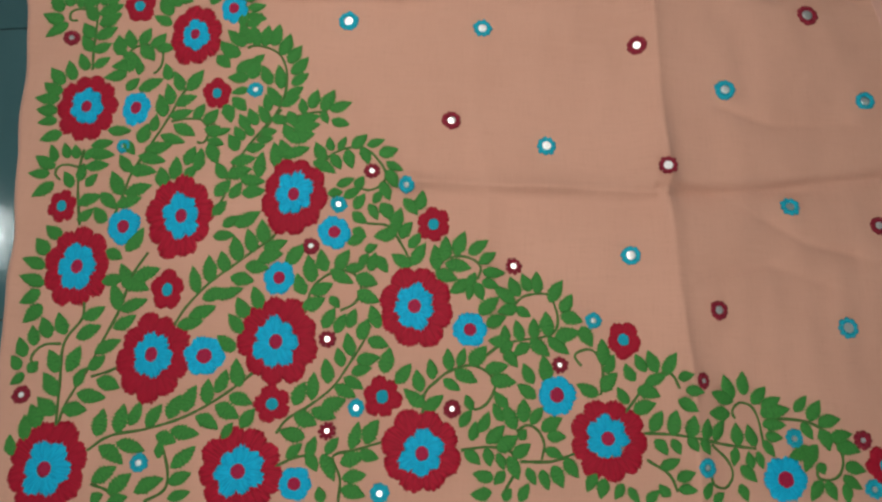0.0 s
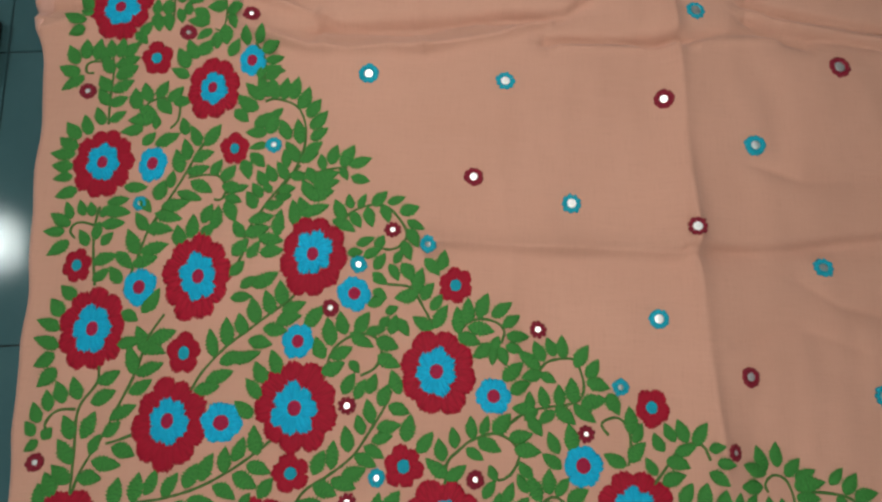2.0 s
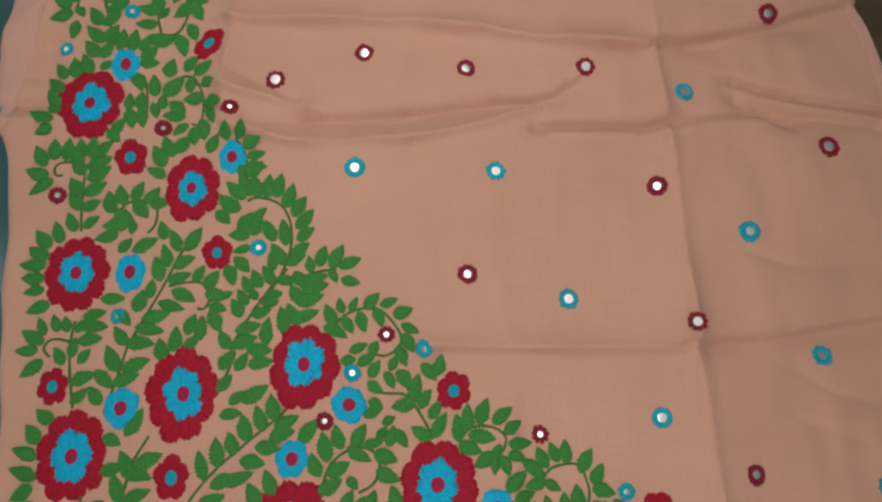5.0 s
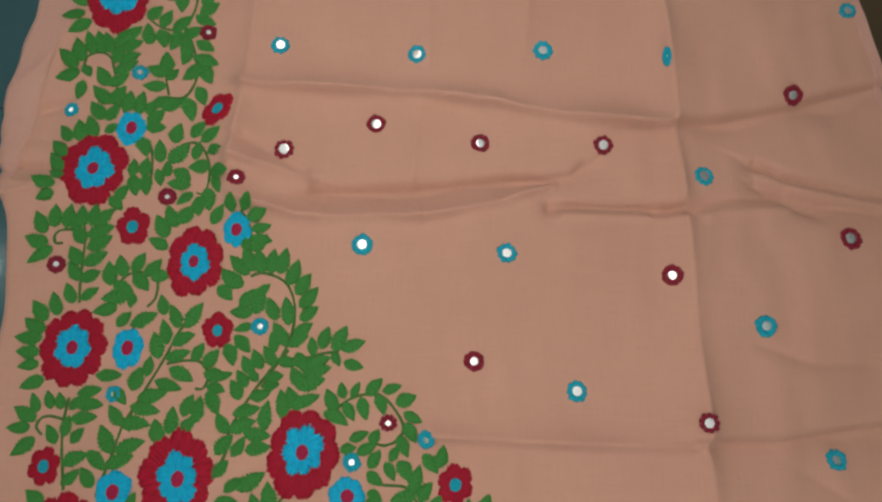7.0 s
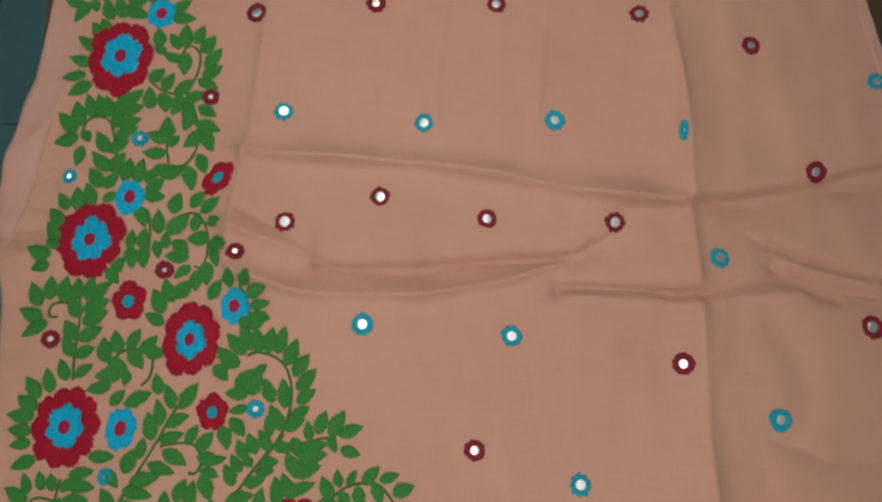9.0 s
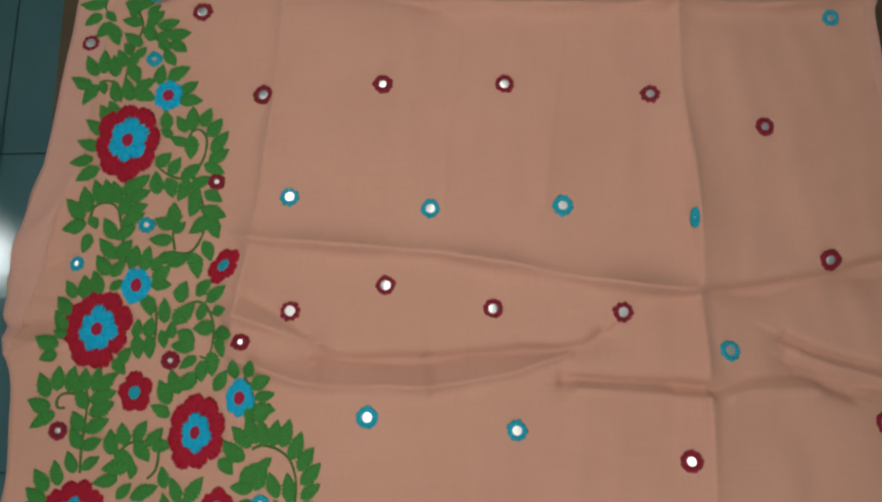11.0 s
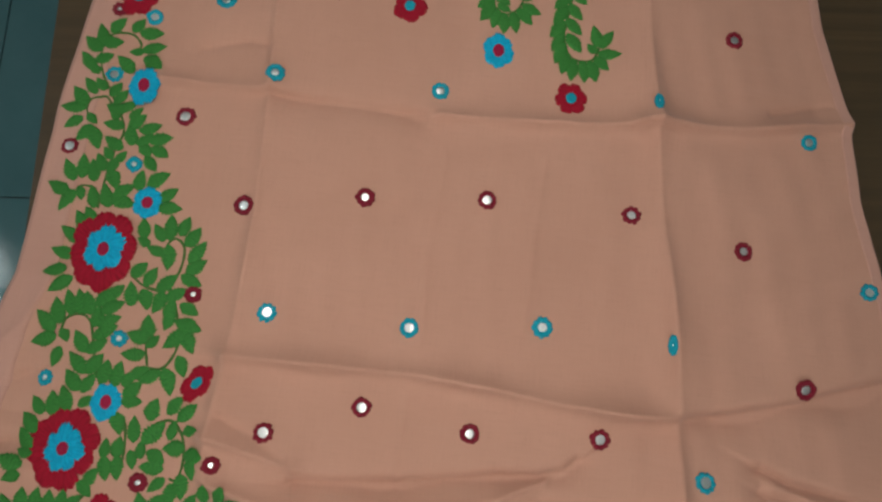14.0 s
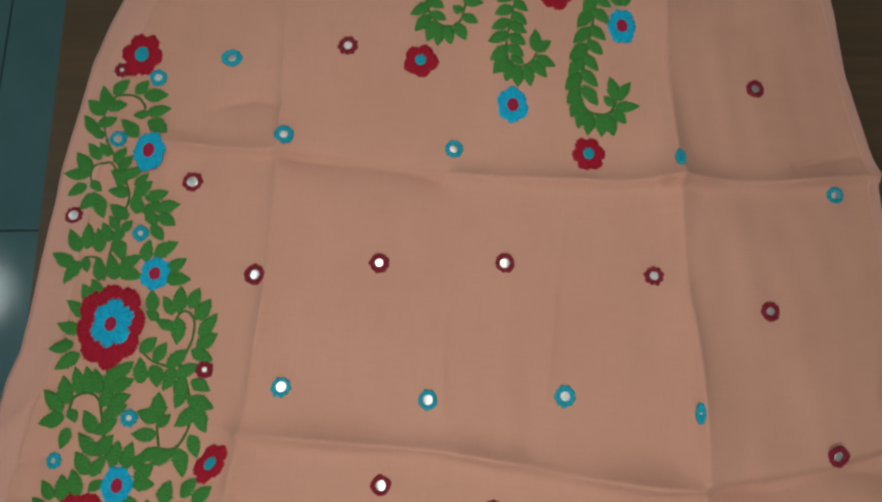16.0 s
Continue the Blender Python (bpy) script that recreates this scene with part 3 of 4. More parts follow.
def leaf_mesh(name, pieces, mat):
    """One mesh out of (shape, pose) pieces."""
    verts, faces, uvs = [], [], []
    for shape, m in pieces:
        n0 = len(verts)
        verts += [m @ Vector(v) for v in shape[0]]
        faces += [tuple(n0 + i for i in f) for f in shape[1]]
        uvs += shape[2]
    me = bpy.data.meshes.new(name)
    me.from_pydata(verts, [], faces)
    layer = me.uv_layers.new(name="threads")
    for loop in me.loops:
        layer.data[loop.index].uv = uvs[loop.vertex_index]
    me.polygons.foreach_set("use_smooth", [True] * len(faces))
    me.materials.append(mat)
    return me


LEAF_MESHES = [leaf_mesh("leaf", [(shape, Matrix.Identity(4))], LEAF) for shape in SHAPES]
joined, single = [], []


def smooth_line(points, step=0.003):
    """A flowing line through points (Catmull-Rom), in metres."""
    p = [Vector((x / 1000, y / 1000)) for x, y in points]
    p = [2 * p[0] - p[1]] + p + [2 * p[-1] - p[-2]]
    out = []
    for a, b, c, d in zip(p, p[1:], p[2:], p[3:]):
        n = max(2, int((c - b).length / step))
        for i in range(n):
            s = i / n
            out.append(0.5 * (2 * b + (c - a) * s + (2 * a - 5 * b + 4 * c - d) * s * s + (3 * b - a - 3 * c + d) * s ** 3))
    return out + [p[-2]]


def stem_mesh(line):
    bm = bmesh.new()
    uv = bm.loops.layers.uv.new("threads")
    rows = []
    for i, c in enumerate(line):
        along = (line[min(i + 1, len(line) - 1)] - line[max(i - 1, 0)]).normalized()
        across = Vector((-along.y, along.x))
        w = 0.00115 * rng.uniform(0.8, 1.2)
        z = float(lie(c.x, c.y))
        rows.append([bm.verts.new((*(c + across * w * k), z + h)) for k, h in ((-1, -0.0003), (-0.6, 0.0007), (0, 0.0010), (0.6, 0.0007), (1, -0.0003))])
    for i, (a, b) in enumerate(zip(rows, rows[1:])):
        for k in range(4):
            f = bm.faces.new((a[k], a[k + 1], b[k + 1], b[k]))
            f.smooth = True
            for loop, (u, v) in zip(f.loops, ((i, k), (i, k + 1), (i + 1, k + 1), (i + 1, k))):
                loop[uv].uv = (u * 0.6, v / 4)
    return bm


def sprig(stem):
    """A stem-stitched twig along a line given in mm on the cloth."""
    return part("sprig", stem_mesh(smooth_line(stem)), STEM, cloth, "green stem-stitched twig with satin-stitch leaves")


def grow(twig, leaves):
    """Leaves of a twig, each from its base to its tip in mm on the cloth."""
    for x0, y0, x1, y1 in leaves:
        base, way = Vector((x0, y0)) / 1000, Vector((x1 - x0, y1 - y0)) / 1000
        lush = 1.07 if y0 > 340 else 1.0
        size = min(max(way.length * 1.03 * lush, 0.0085), 0.021)
        wide = min(max(size, 0.0125), 0.0175) * rng.uniform(0.88, 1.04) * lush
        c = base + way * 0.5
        m = seat(c.x, c.y, math.atan2(way.y, way.x) - math.pi / 2) @ Matrix.Translation((0, -size * 0.5, 0.0001)) @ Matrix.Diagonal((wide, size, 0.0165, 1))
        spots = [m @ Vector((sx, sy, 0)) for sx, sy in ((0, 0), (0, 1), (-0.25, 0.5), (0.25, 0.5), (0, 0.5))]
        rise = max(float(lie(v.x, v.y)) - v.z for v in spots)
        m = Matrix.Translation((0, 0, min(0.002, max(0.0, rise)) + rng.uniform(0, 0.0003))) @ m
        k = rng.randrange(len(SHAPES))
        if 0.06 < c.y < 0.30 and len(single) < 300:
            leaf = new("leaf", LEAF_MESHES[k])
            leaf.parent = twig
            leaf.matrix_local = m
            single.append(leaf)
        else:
            joined.append((SHAPES[k], m))


twig = sprig([(-200, 336), (-202, 352), (-203, 371), (-204, 385), (-207, 400)])
grow(twig, [(-204, 336, -211, 350), (-199, 339, -188, 348), (-203, 353, -212, 365), (-201, 353, -189, 360), (-204, 365, -213, 377), (-201, 365, -186, 374), (-200, 377, -184, 386), (-201, 386, -184, 394), (-204, 381, -213, 394), (-206, 394, -209, 408), (-200, 394, -199, 410), (-228, 447, -241, 459), (-229, 435, -239, 448), (-232, 423, -248, 428), (-227, 431, -238, 434), (-213, 327, -219, 343), (-220, 323, -232, 336), (-220, 315, -235, 323), (-221, 310, -240, 310)])
twig = sprig([(-205, 387), (-214, 390), (-223, 389), (-226, 384), (-224, 379), (-219, 380)])
grow(twig, [(-210, 391, -217, 404), (-233, 387, -242, 402), (-227, 392, -229, 408), (-219, 392, -218, 409), (-230, 378, -246, 383), (-226, 375, -241, 364), (-232, 418, -244, 412)])
twig = sprig([(-177, 331), (-176, 345), (-170, 358), (-154, 361), (-147, 355), (-147, 342), (-152, 336)])
grow(twig, [(-180, 351, -183, 367), (-171, 358, -176, 372), (-165, 361, -159, 375), (-156, 359, -147, 371), (-164, 359, -153, 348), (-151, 357, -138, 360), (-177, 352, -163, 344), (-167, 344, -184, 340), (-173, 335, -189, 330), (-164, 345, -164, 335), (-145, 389, -154, 404), (-144, 380, -157, 386), (-162, 322, -143, 332), (-171, 321, -163, 332), (-138, 331, -143, 345)])
twig = sprig([(-167, 459), (-164, 445), (-163, 425)])
grow(twig, [(-177, 434, -177, 447), (-168, 435, -168, 449), (-176, 434, -172, 419), (-167, 435, -164, 420), (-158, 447, -161, 464), (-159, 440, -155, 428), (-172, 474, -158, 475), (-176, 465, -169, 451)])
twig = sprig([(-151, 444), (-146, 459), (-135, 464), (-127, 459), (-121, 446), (-120, 432), (-123, 423), (-128, 424)])
grow(twig, [(-151, 436, -152, 448), (-149, 463, -147, 478), (-151, 447, -138, 462), (-137, 469, -128, 481), (-128, 465, -117, 477), (-133, 451, -130, 464), (-123, 456, -112, 460), (-121, 446, -136, 444), (-120, 441, -104, 441), (-146, 441, -134, 434), (-134, 430, -150, 430), (-116, 438, -111, 425), (-131, 423, -141, 414), (-120, 427, -117, 411), (-126, 420, -124, 406), (-113, 401, -107, 415), (-100, 410, -100, 424), (-137, 400, -128, 413), (-139, 397, -147, 412)])
twig = sprig([(-183, 419), (-185, 407), (-193, 396)])
grow(twig, [(-196, 395, -187, 407), (-185, 414, -179, 426), (-190, 416, -180, 407)])
twig = sprig([(-154, 256), (-146, 274), (-136, 296), (-128, 315), (-121, 329)])
grow(twig, [(-134, 310, -139, 327), (-138, 300, -144, 318), (-127, 322, -135, 338), (-122, 322, -112, 341), (-130, 310, -115, 318), (-133, 300, -117, 306), (-145, 287, -144, 301), (-138, 284, -119, 279), (-124, 249, -124, 267)])
twig = sprig([(-132, 296), (-119, 299), (-108, 298), (-102, 289), (-105, 280), (-110, 280)])
grow(twig, [(-114, 299, -108, 312), (-106, 295, -97, 308), (-129, 293, -112, 285), (-116, 261, -111, 276), (-107, 257, -106, 275), (-115, 250, -107, 261), (-101, 278, -92, 263), (-105, 291, -89, 288), (-102, 282, -89, 279), (-86, 318, -74, 307), (-92, 312, -85, 297), (-96, 288, -85, 292)])
twig = sprig([(-189, 209), (-194, 231), (-197, 254), (-196, 270)])
grow(twig, [(-221, 300, -237, 300), (-220, 292, -234, 289), (-215, 282, -230, 275), (-179, 286, -162, 287), (-200, 262, -203, 273), (-190, 273, -174, 277), (-192, 268, -171, 266), (-194, 262, -187, 272), (-192, 256, -174, 258), (-200, 239, -208, 251), (-189, 240, -182, 250), (-193, 226, -176, 233), (-191, 213, -181, 223), (-201, 199, -214, 208), (-208, 186, -219, 198), (-195, 244, -194, 258), (-208, 176, -226, 182)])
twig = sprig([(-197, 255), (-207, 257), (-213, 255), (-215, 249), (-210, 244)])
grow(twig, [(-207, 262, -211, 274), (-216, 259, -221, 272), (-216, 254, -231, 262), (-219, 249, -234, 248), (-215, 242, -228, 230)])
twig = sprig([(-167, 206), (-161, 230), (-156, 253), (-146, 274)])
grow(twig, [(-153, 277, -150, 293), (-148, 272, -129, 277), (-152, 266, -132, 263), (-130, 242, -135, 258), (-165, 278, -156, 267), (-170, 212, -180, 224), (-176, 235, -163, 223), (-161, 234, -171, 253), (-160, 235, -138, 244), (-163, 226, -146, 233), (-157, 253, -167, 266), (-159, 254, -137, 254), (-165, 191, -153, 185)])
twig = sprig([(-64, 283), (-51, 307), (-46, 322), (-46, 341), (-52, 356), (-62, 363), (-74, 365), (-80, 362)])
grow(twig, [(-85, 354, -102, 366), (-102, 353, -92, 344), (-82, 364, -96, 376), (-78, 367, -87, 383), (-72, 366, -77, 382), (-66, 366, -65, 383), (-59, 366, -56, 384), (-52, 358, -47, 376), (-45, 351, -37, 366), (-42, 342, -31, 356), (-41, 332, -29, 342), (-44, 320, -32, 330), (-47, 313, -34, 321), (-48, 323, -54, 353), (-49, 313, -60, 329), (-57, 308, -61, 322), (-85, 341, -73, 353), (-73, 349, -66, 357), (-74, 335, -69, 352), (-58, 331, -66, 347), (-76, 336, -92, 335), (-81, 382, -72, 394)])
grow(twig, [(-87, 382, -83, 394), (-75, 326, -88, 322), (-56, 298, -65, 312), (-63, 283, -51, 286), (-54, 303, -41, 299), (-46, 262, -50, 282), (-42, 271, -21, 280)])
twig = sprig([(-51, 303), (-34, 305), (-21, 309), (-11, 310)])
grow(twig, [(-24, 312, -20, 328), (-15, 311, -7, 329), (-9, 312, 7, 319), (-7, 303, 7, 300), (-16, 310, -10, 300), (-34, 300, -17, 306), (-29, 307, -32, 320), (-41, 308, -34, 295), (-35, 294, -16, 299), (-39, 284, -19, 291), (-35, 285, -44, 298)])
twig = sprig([(-83, 254), (-70, 278), (-59, 295), (-47, 310)])
grow(twig, [(-71, 292, -79, 304), (-65, 296, -72, 309), (-62, 289, -49, 292), (-74, 283, -82, 294), (-71, 276, -57, 280), (-78, 274, -86, 287), (-67, 287, -74, 295), (-81, 264, -63, 269), (-59, 254, -58, 274)])
twig = sprig([(-91, 220), (-83, 239), (-83, 254)])
grow(twig, [(-83, 253, -65, 260), (-72, 251, -54, 250), (-70, 240, -53, 243), (-84, 251, -93, 264), (-90, 237, -80, 250), (-79, 236, -72, 249), (-90, 222, -81, 233), (-81, 213, -70, 222), (-72, 214, -55, 226), (-87, 205, -72, 207)])
twig = sprig([(-108, 138), (-101, 152), (-87, 169), (-65, 189), (-46, 205), (-38, 216)])
grow(twig, [(-67, 188, -72, 206), (-49, 202, -53, 220), (-56, 195, -63, 212), (-49, 198, -33, 205), (-52, 189, -35, 195), (-31, 187, -19, 203), (-75, 179, -80, 194), (-61, 184, -44, 183), (-71, 175, -54, 173), (-82, 159, -60, 168), (-94, 162, -100, 182), (-85, 170, -89, 191), (-89, 158, -73, 166), (-98, 145, -79, 153), (-105, 138, -88, 142)])
twig = sprig([(-15, 262), (-5, 275), (8, 281), (21, 281), (32, 271), (38, 260), (34, 251), (25, 247), (18, 249)])
grow(twig, [(-36, 269, -45, 284), (-10, 269, -18, 284), (-5, 278, -8, 289), (0, 279, 5, 290), (11, 281, 21, 293), (22, 284, 35, 289), (32, 276, 46, 282), (38, 270, 51, 264), (39, 263, 47, 250), (35, 254, 42, 240), (7, 279, 12, 264), (18, 282, 24, 268), (-5, 275, 3, 263), (-18, 268, -1, 260), (1, 250, 14, 256), (-5, 243, 6, 245), (7, 241, 20, 248), (30, 237, 36, 248), (16, 248, 21, 258), (27, 236, 34, 224), (36, 237, 45, 224), (53, 242, 64, 230)])
twig = sprig([(26, 221), (42, 220), (49, 212), (55, 203), (61, 193)])
grow(twig, [(16, 232, 23, 244), (47, 216, 51, 235), (15, 229, 26, 221), (52, 211, 60, 224), (59, 204, 67, 216), (49, 215, 32, 211), (16, 216, 26, 211), (13, 205, 26, 211), (64, 234, 67, 249), (36, 196, 44, 184), (62, 191, 71, 208), (61, 190, 46, 198)])
twig = sprig([(-15, 150), (-11, 169), (-1, 180), (11, 184), (22, 180), (25, 170), (21, 160), (11, 154)])
grow(twig, [(26, 200, 35, 205), (-11, 174, -16, 195), (-2, 183, -7, 199), (6, 184, 14, 200), (2, 184, 19, 175), (13, 185, 27, 188), (-11, 166, 4, 174), (-16, 165, -23, 180), (-16, 155, -1, 163), (31, 185, 34, 199), (21, 180, 37, 175), (23, 169, 39, 162), (3, 164, 10, 156), (-0, 141, 7, 156), (9, 138, 15, 152), (18, 142, 22, 156), (23, 189, 29, 198), (-47, 152, -54, 169)])
twig = sprig([(-27, 66), (-20, 76), (-5, 86), (10, 99), (20, 115), (29, 131), (34, 144)])
grow(twig, [(40, 143, 33, 159), (27, 134, 32, 149), (33, 134, 48, 130), (22, 122, 17, 138), (26, 119, 42, 122), (46, 111, 49, 129), (23, 110, 37, 114), (7, 102, 3, 119), (16, 114, 11, 127), (-52, 69, -44, 82), (-16, 86, -10, 102), (-4, 90, -4, 109), (18, 106, 32, 99), (12, 100, 27, 93), (4, 84, 20, 91), (-3, 83, 14, 78), (-15, 79, 1, 73)])
twig = sprig([(-25, 44), (-10, 51), (2, 52)])
grow(twig, [(-7, 64, -25, 68), (-18, 50, -8, 60), (-3, 51, 1, 65), (-4, 52, 4, 42), (7, 53, 16, 36)])
twig = sprig([(20, 22), (20, 38), (14, 52), (29, 57), (50, 64)])
grow(twig, [(9, 54, 17, 65), (26, 58, 30, 76), (36, 62, 44, 78), (20, 48, 36, 53), (32, 55, 46, 52), (22, 38, 38, 41), (22, 31, 38, 27), (9, 22, 6, 32)])
twig = sprig([(75, 84), (76, 98), (83, 106), (93, 114), (109, 119), (122, 113), (126, 104), (120, 92), (112, 88), (109, 93)])
grow(twig, [(55, 104, 65, 118), (73, 99, 69, 114), (81, 108, 78, 122), (77, 89, 61, 100), (76, 87, 89, 97), (93, 115, 91, 130), (99, 118, 103, 131), (108, 119, 119, 133), (119, 117, 135, 120), (97, 114, 113, 107), (89, 108, 101, 101), (123, 109, 141, 108), (153, 108, 146, 122), (135, 91, 126, 101), (110, 88, 105, 98), (102, 76, 110, 88)])
twig = sprig([(-176, 155), (-175, 140), (-183, 126), (-185, 114), (-183, 94), (-181, 65)])
grow(twig, [(-206, 163, -226, 169), (-208, 158, -222, 149), (-185, 128, -192, 143), (-186, 101, -194, 116), (-179, 102, -173, 120), (-183, 85, -195, 100), (-174, 140, -160, 149), (-176, 126, -160, 135), (-164, 167, -149, 171), (-183, 72, -196, 83), (-192, 63, -200, 78)])
twig = sprig([(-186, 121), (-198, 120), (-204, 115), (-206, 109), (-203, 105)])
grow(twig, [(-205, 148, -216, 135), (-196, 125, -203, 139), (-205, 119, -209, 133), (-210, 111, -217, 124), (-212, 102, -220, 111), (-209, 99, -217, 91), (-206, 100, -201, 108)])
twig = sprig([(-180, 61), (-177, 79), (-164, 107), (-155, 131), (-149, 150), (-144, 173), (-135, 191)])
grow(twig, [(-151, 191, -141, 210), (-161, 116, -145, 126), (-150, 147, -157, 167), (-149, 147, -129, 156), (-151, 134, -137, 144), (-150, 167, -130, 163), (-146, 166, -153, 181), (-144, 170, -123, 180), (-164, 104, -154, 114), (-172, 92, -167, 105), (-199, 54, -203, 71), (-206, 44, -210, 57), (-169, 87, -150, 85), (-178, 76, -161, 76)])
twig = sprig([(-162, 99), (-151, 103), (-145, 106)])
grow(twig, [(-157, 97, -141, 92)])
twig = sprig([(-156, 49), (-143, 59), (-118, 65), (-95, 73), (-73, 86), (-55, 100), (-46, 109)])
grow(twig, [(-55, 146, -65, 160), (-58, 135, -70, 148), (-63, 122, -76, 132), (-72, 92, -67, 108), (-56, 97, -61, 116), (-62, 90, -46, 85), (-71, 83, -54, 75), (-64, 61, -58, 72), (-151, 59, -150, 77), (-138, 62, -136, 81), (-130, 67, -124, 84), (-118, 67, -109, 82), (-103, 73, -97, 89), (-93, 78, -87, 96), (-78, 84, -79, 101), (-137, 55, -117, 50), (-148, 52, -131, 41), (-110, 61, -96, 57), (-100, 65, -81, 63), (-84, 75, -68, 67)])
twig = sprig([(-104, 51), (-99, 37), (-100, 25), (-113, 17)])
grow(twig, [(-107, 46, -106, 58), (-97, 40, -82, 55), (-97, 30, -83, 37), (-120, 23, -101, 33), (-96, 20, -82, 25)])
twig = sprig([(-150, 27), (-138, 23), (-132, 16)])
grow(twig, [(-149, 29, -135, 39), (-137, 22, -124, 35), (-148, 16, -141, 21), (-137, 16, -124, 20)])
twig = sprig([(80, 187), (86, 196), (96, 199), (107, 197), (113, 191), (111, 182)])
grow(twig, [(80, 188, 78, 207), (85, 195, 86, 214), (94, 200, 100, 218), (104, 201, 118, 212), (112, 194, 124, 203), (87, 193, 106, 190), (80, 186, 96, 181), (114, 187, 132, 188), (103, 181, 91, 171), (105, 177, 109, 187), (106, 179, 105, 166), (110, 179, 115, 166), (114, 180, 127, 177), (113, 156, 127, 169)])
twig = sprig([(139, 164), (144, 170), (153, 173), (164, 173), (169, 164), (171, 154), (168, 145), (158, 141), (146, 139), (129, 134), (115, 123)])
grow(twig, [(142, 171, 135, 185), (150, 175, 144, 188), (156, 174, 155, 190), (165, 168, 174, 184), (173, 161, 181, 174), (173, 158, 189, 154), (139, 166, 123, 177), (141, 162, 126, 158), (140, 162, 151, 156), (118, 148, 133, 155), (164, 143, 162, 160), (154, 140, 153, 155), (144, 138, 140, 153), (169, 141, 187, 146), (136, 136, 120, 137), (134, 137, 132, 149), (151, 139, 165, 128), (164, 141, 179, 130), (150, 136, 139, 127), (138, 137, 129, 129), (132, 131, 142, 119)])
twig = sprig([(103, 60), (123, 63), (139, 60), (142, 49), (135, 35)])
grow(twig, [(116, 73, 122, 87), (110, 67, 113, 80), (121, 66, 133, 78), (129, 61, 143, 71), (140, 57, 152, 66), (106, 60, 117, 51), (121, 62, 124, 50), (129, 59, 134, 48), (137, 57, 144, 42), (126, 42, 112, 45), (134, 47, 127, 38), (125, 33, 111, 31), (145, 28, 151, 40), (134, 28, 139, 36)])
twig = sprig([(142, 74), (149, 79), (157, 76), (162, 66), (160, 56)])
grow(twig, [(155, 98, 142, 107), (132, 81, 125, 93), (141, 76, 133, 93), (147, 81, 147, 97), (152, 80, 161, 92), (160, 76, 174, 85), (164, 72, 177, 72), (163, 63, 175, 58), (144, 69, 149, 76)])
twig = sprig([(145, 54), (167, 55), (183, 61)])
grow(twig, [(150, 50, 156, 39), (160, 49, 165, 36), (168, 52, 175, 38), (176, 57, 186, 45), (198, 48, 192, 36), (204, 45, 201, 32)])
twig = sprig([(188, 122), (183, 128), (186, 132), (195, 134), (202, 127), (204, 115), (202, 102)])
grow(twig, [(188, 150, 196, 136), (163, 110, 160, 128), (204, 124, 203, 142), (206, 118, 212, 131), (203, 105, 214, 118), (200, 102, 185, 109)])
twig = sprig([(219, 90), (229, 104), (239, 117), (251, 119), (256, 109)])
grow(twig, [(226, 113, 220, 125), (234, 120, 227, 132), (221, 97, 214, 108), (234, 112, 248, 118), (228, 107, 244, 103), (225, 92, 241, 98), (242, 120, 236, 135), (246, 118, 255, 134), (254, 116, 265, 119), (258, 108, 270, 107), (254, 101, 267, 94)])
twig = sprig([(232, 77), (253, 77), (270, 75), (287, 72), (310, 70)])
grow(twig, [(237, 79, 245, 93), (251, 77, 254, 94), (261, 76, 264, 91), (272, 75, 274, 89), (278, 75, 287, 88), (297, 72, 296, 87), (309, 72, 305, 86), (240, 73, 248, 63), (251, 74, 256, 64), (260, 76, 266, 67), (268, 76, 275, 65), (295, 70, 293, 58), (306, 57, 304, 68), (311, 68, 314, 57)])
twig = sprig([(276, 72), (289, 61), (292, 51), (286, 43), (278, 45), (276, 50)])
grow(twig, [(298, 58, 309, 48), (271, 36, 276, 47), (297, 46, 302, 35), (277, 34, 285, 40)])
twig = sprig([(296, 90), (294, 95), (300, 101), (309, 99), (314, 90), (316, 73)])
grow(twig, [(295, 104, 290, 120), (295, 102, 278, 107), (304, 107, 304, 123), (310, 101, 320, 113), (317, 99, 330, 106), (292, 93, 275, 93), (316, 94, 336, 98), (317, 87, 333, 87), (318, 79, 330, 78), (316, 76, 323, 65)])
twig = sprig([(234, 59), (249, 50), (254, 39)])
grow(twig, [(217, 42, 211, 32), (221, 40, 228, 30), (233, 31, 242, 39), (243, 54, 256, 61), (253, 47, 265, 53), (254, 41, 266, 41), (249, 36, 242, 43)])
twig = sprig([(319, 91), (339, 91), (354, 88), (367, 77), (372, 66), (369, 55), (362, 51), (354, 52), (354, 58)])
grow(twig, [(340, 97, 349, 108), (350, 91, 358, 105), (356, 89, 372, 93), (345, 89, 352, 78), (358, 85, 363, 71), (364, 79, 380, 83), (368, 74, 385, 71), (352, 71, 333, 65), (354, 74, 345, 56), (355, 62, 358, 55), (373, 61, 388, 58), (371, 54, 384, 46), (356, 50, 347, 37), (359, 50, 365, 38), (373, 49, 373, 36)])
twig = sprig([(-189, 482), (-197, 498), (-202, 515), (-207, 529), (-214, 534), (-221, 533), (-226, 529), (-227, 521)])
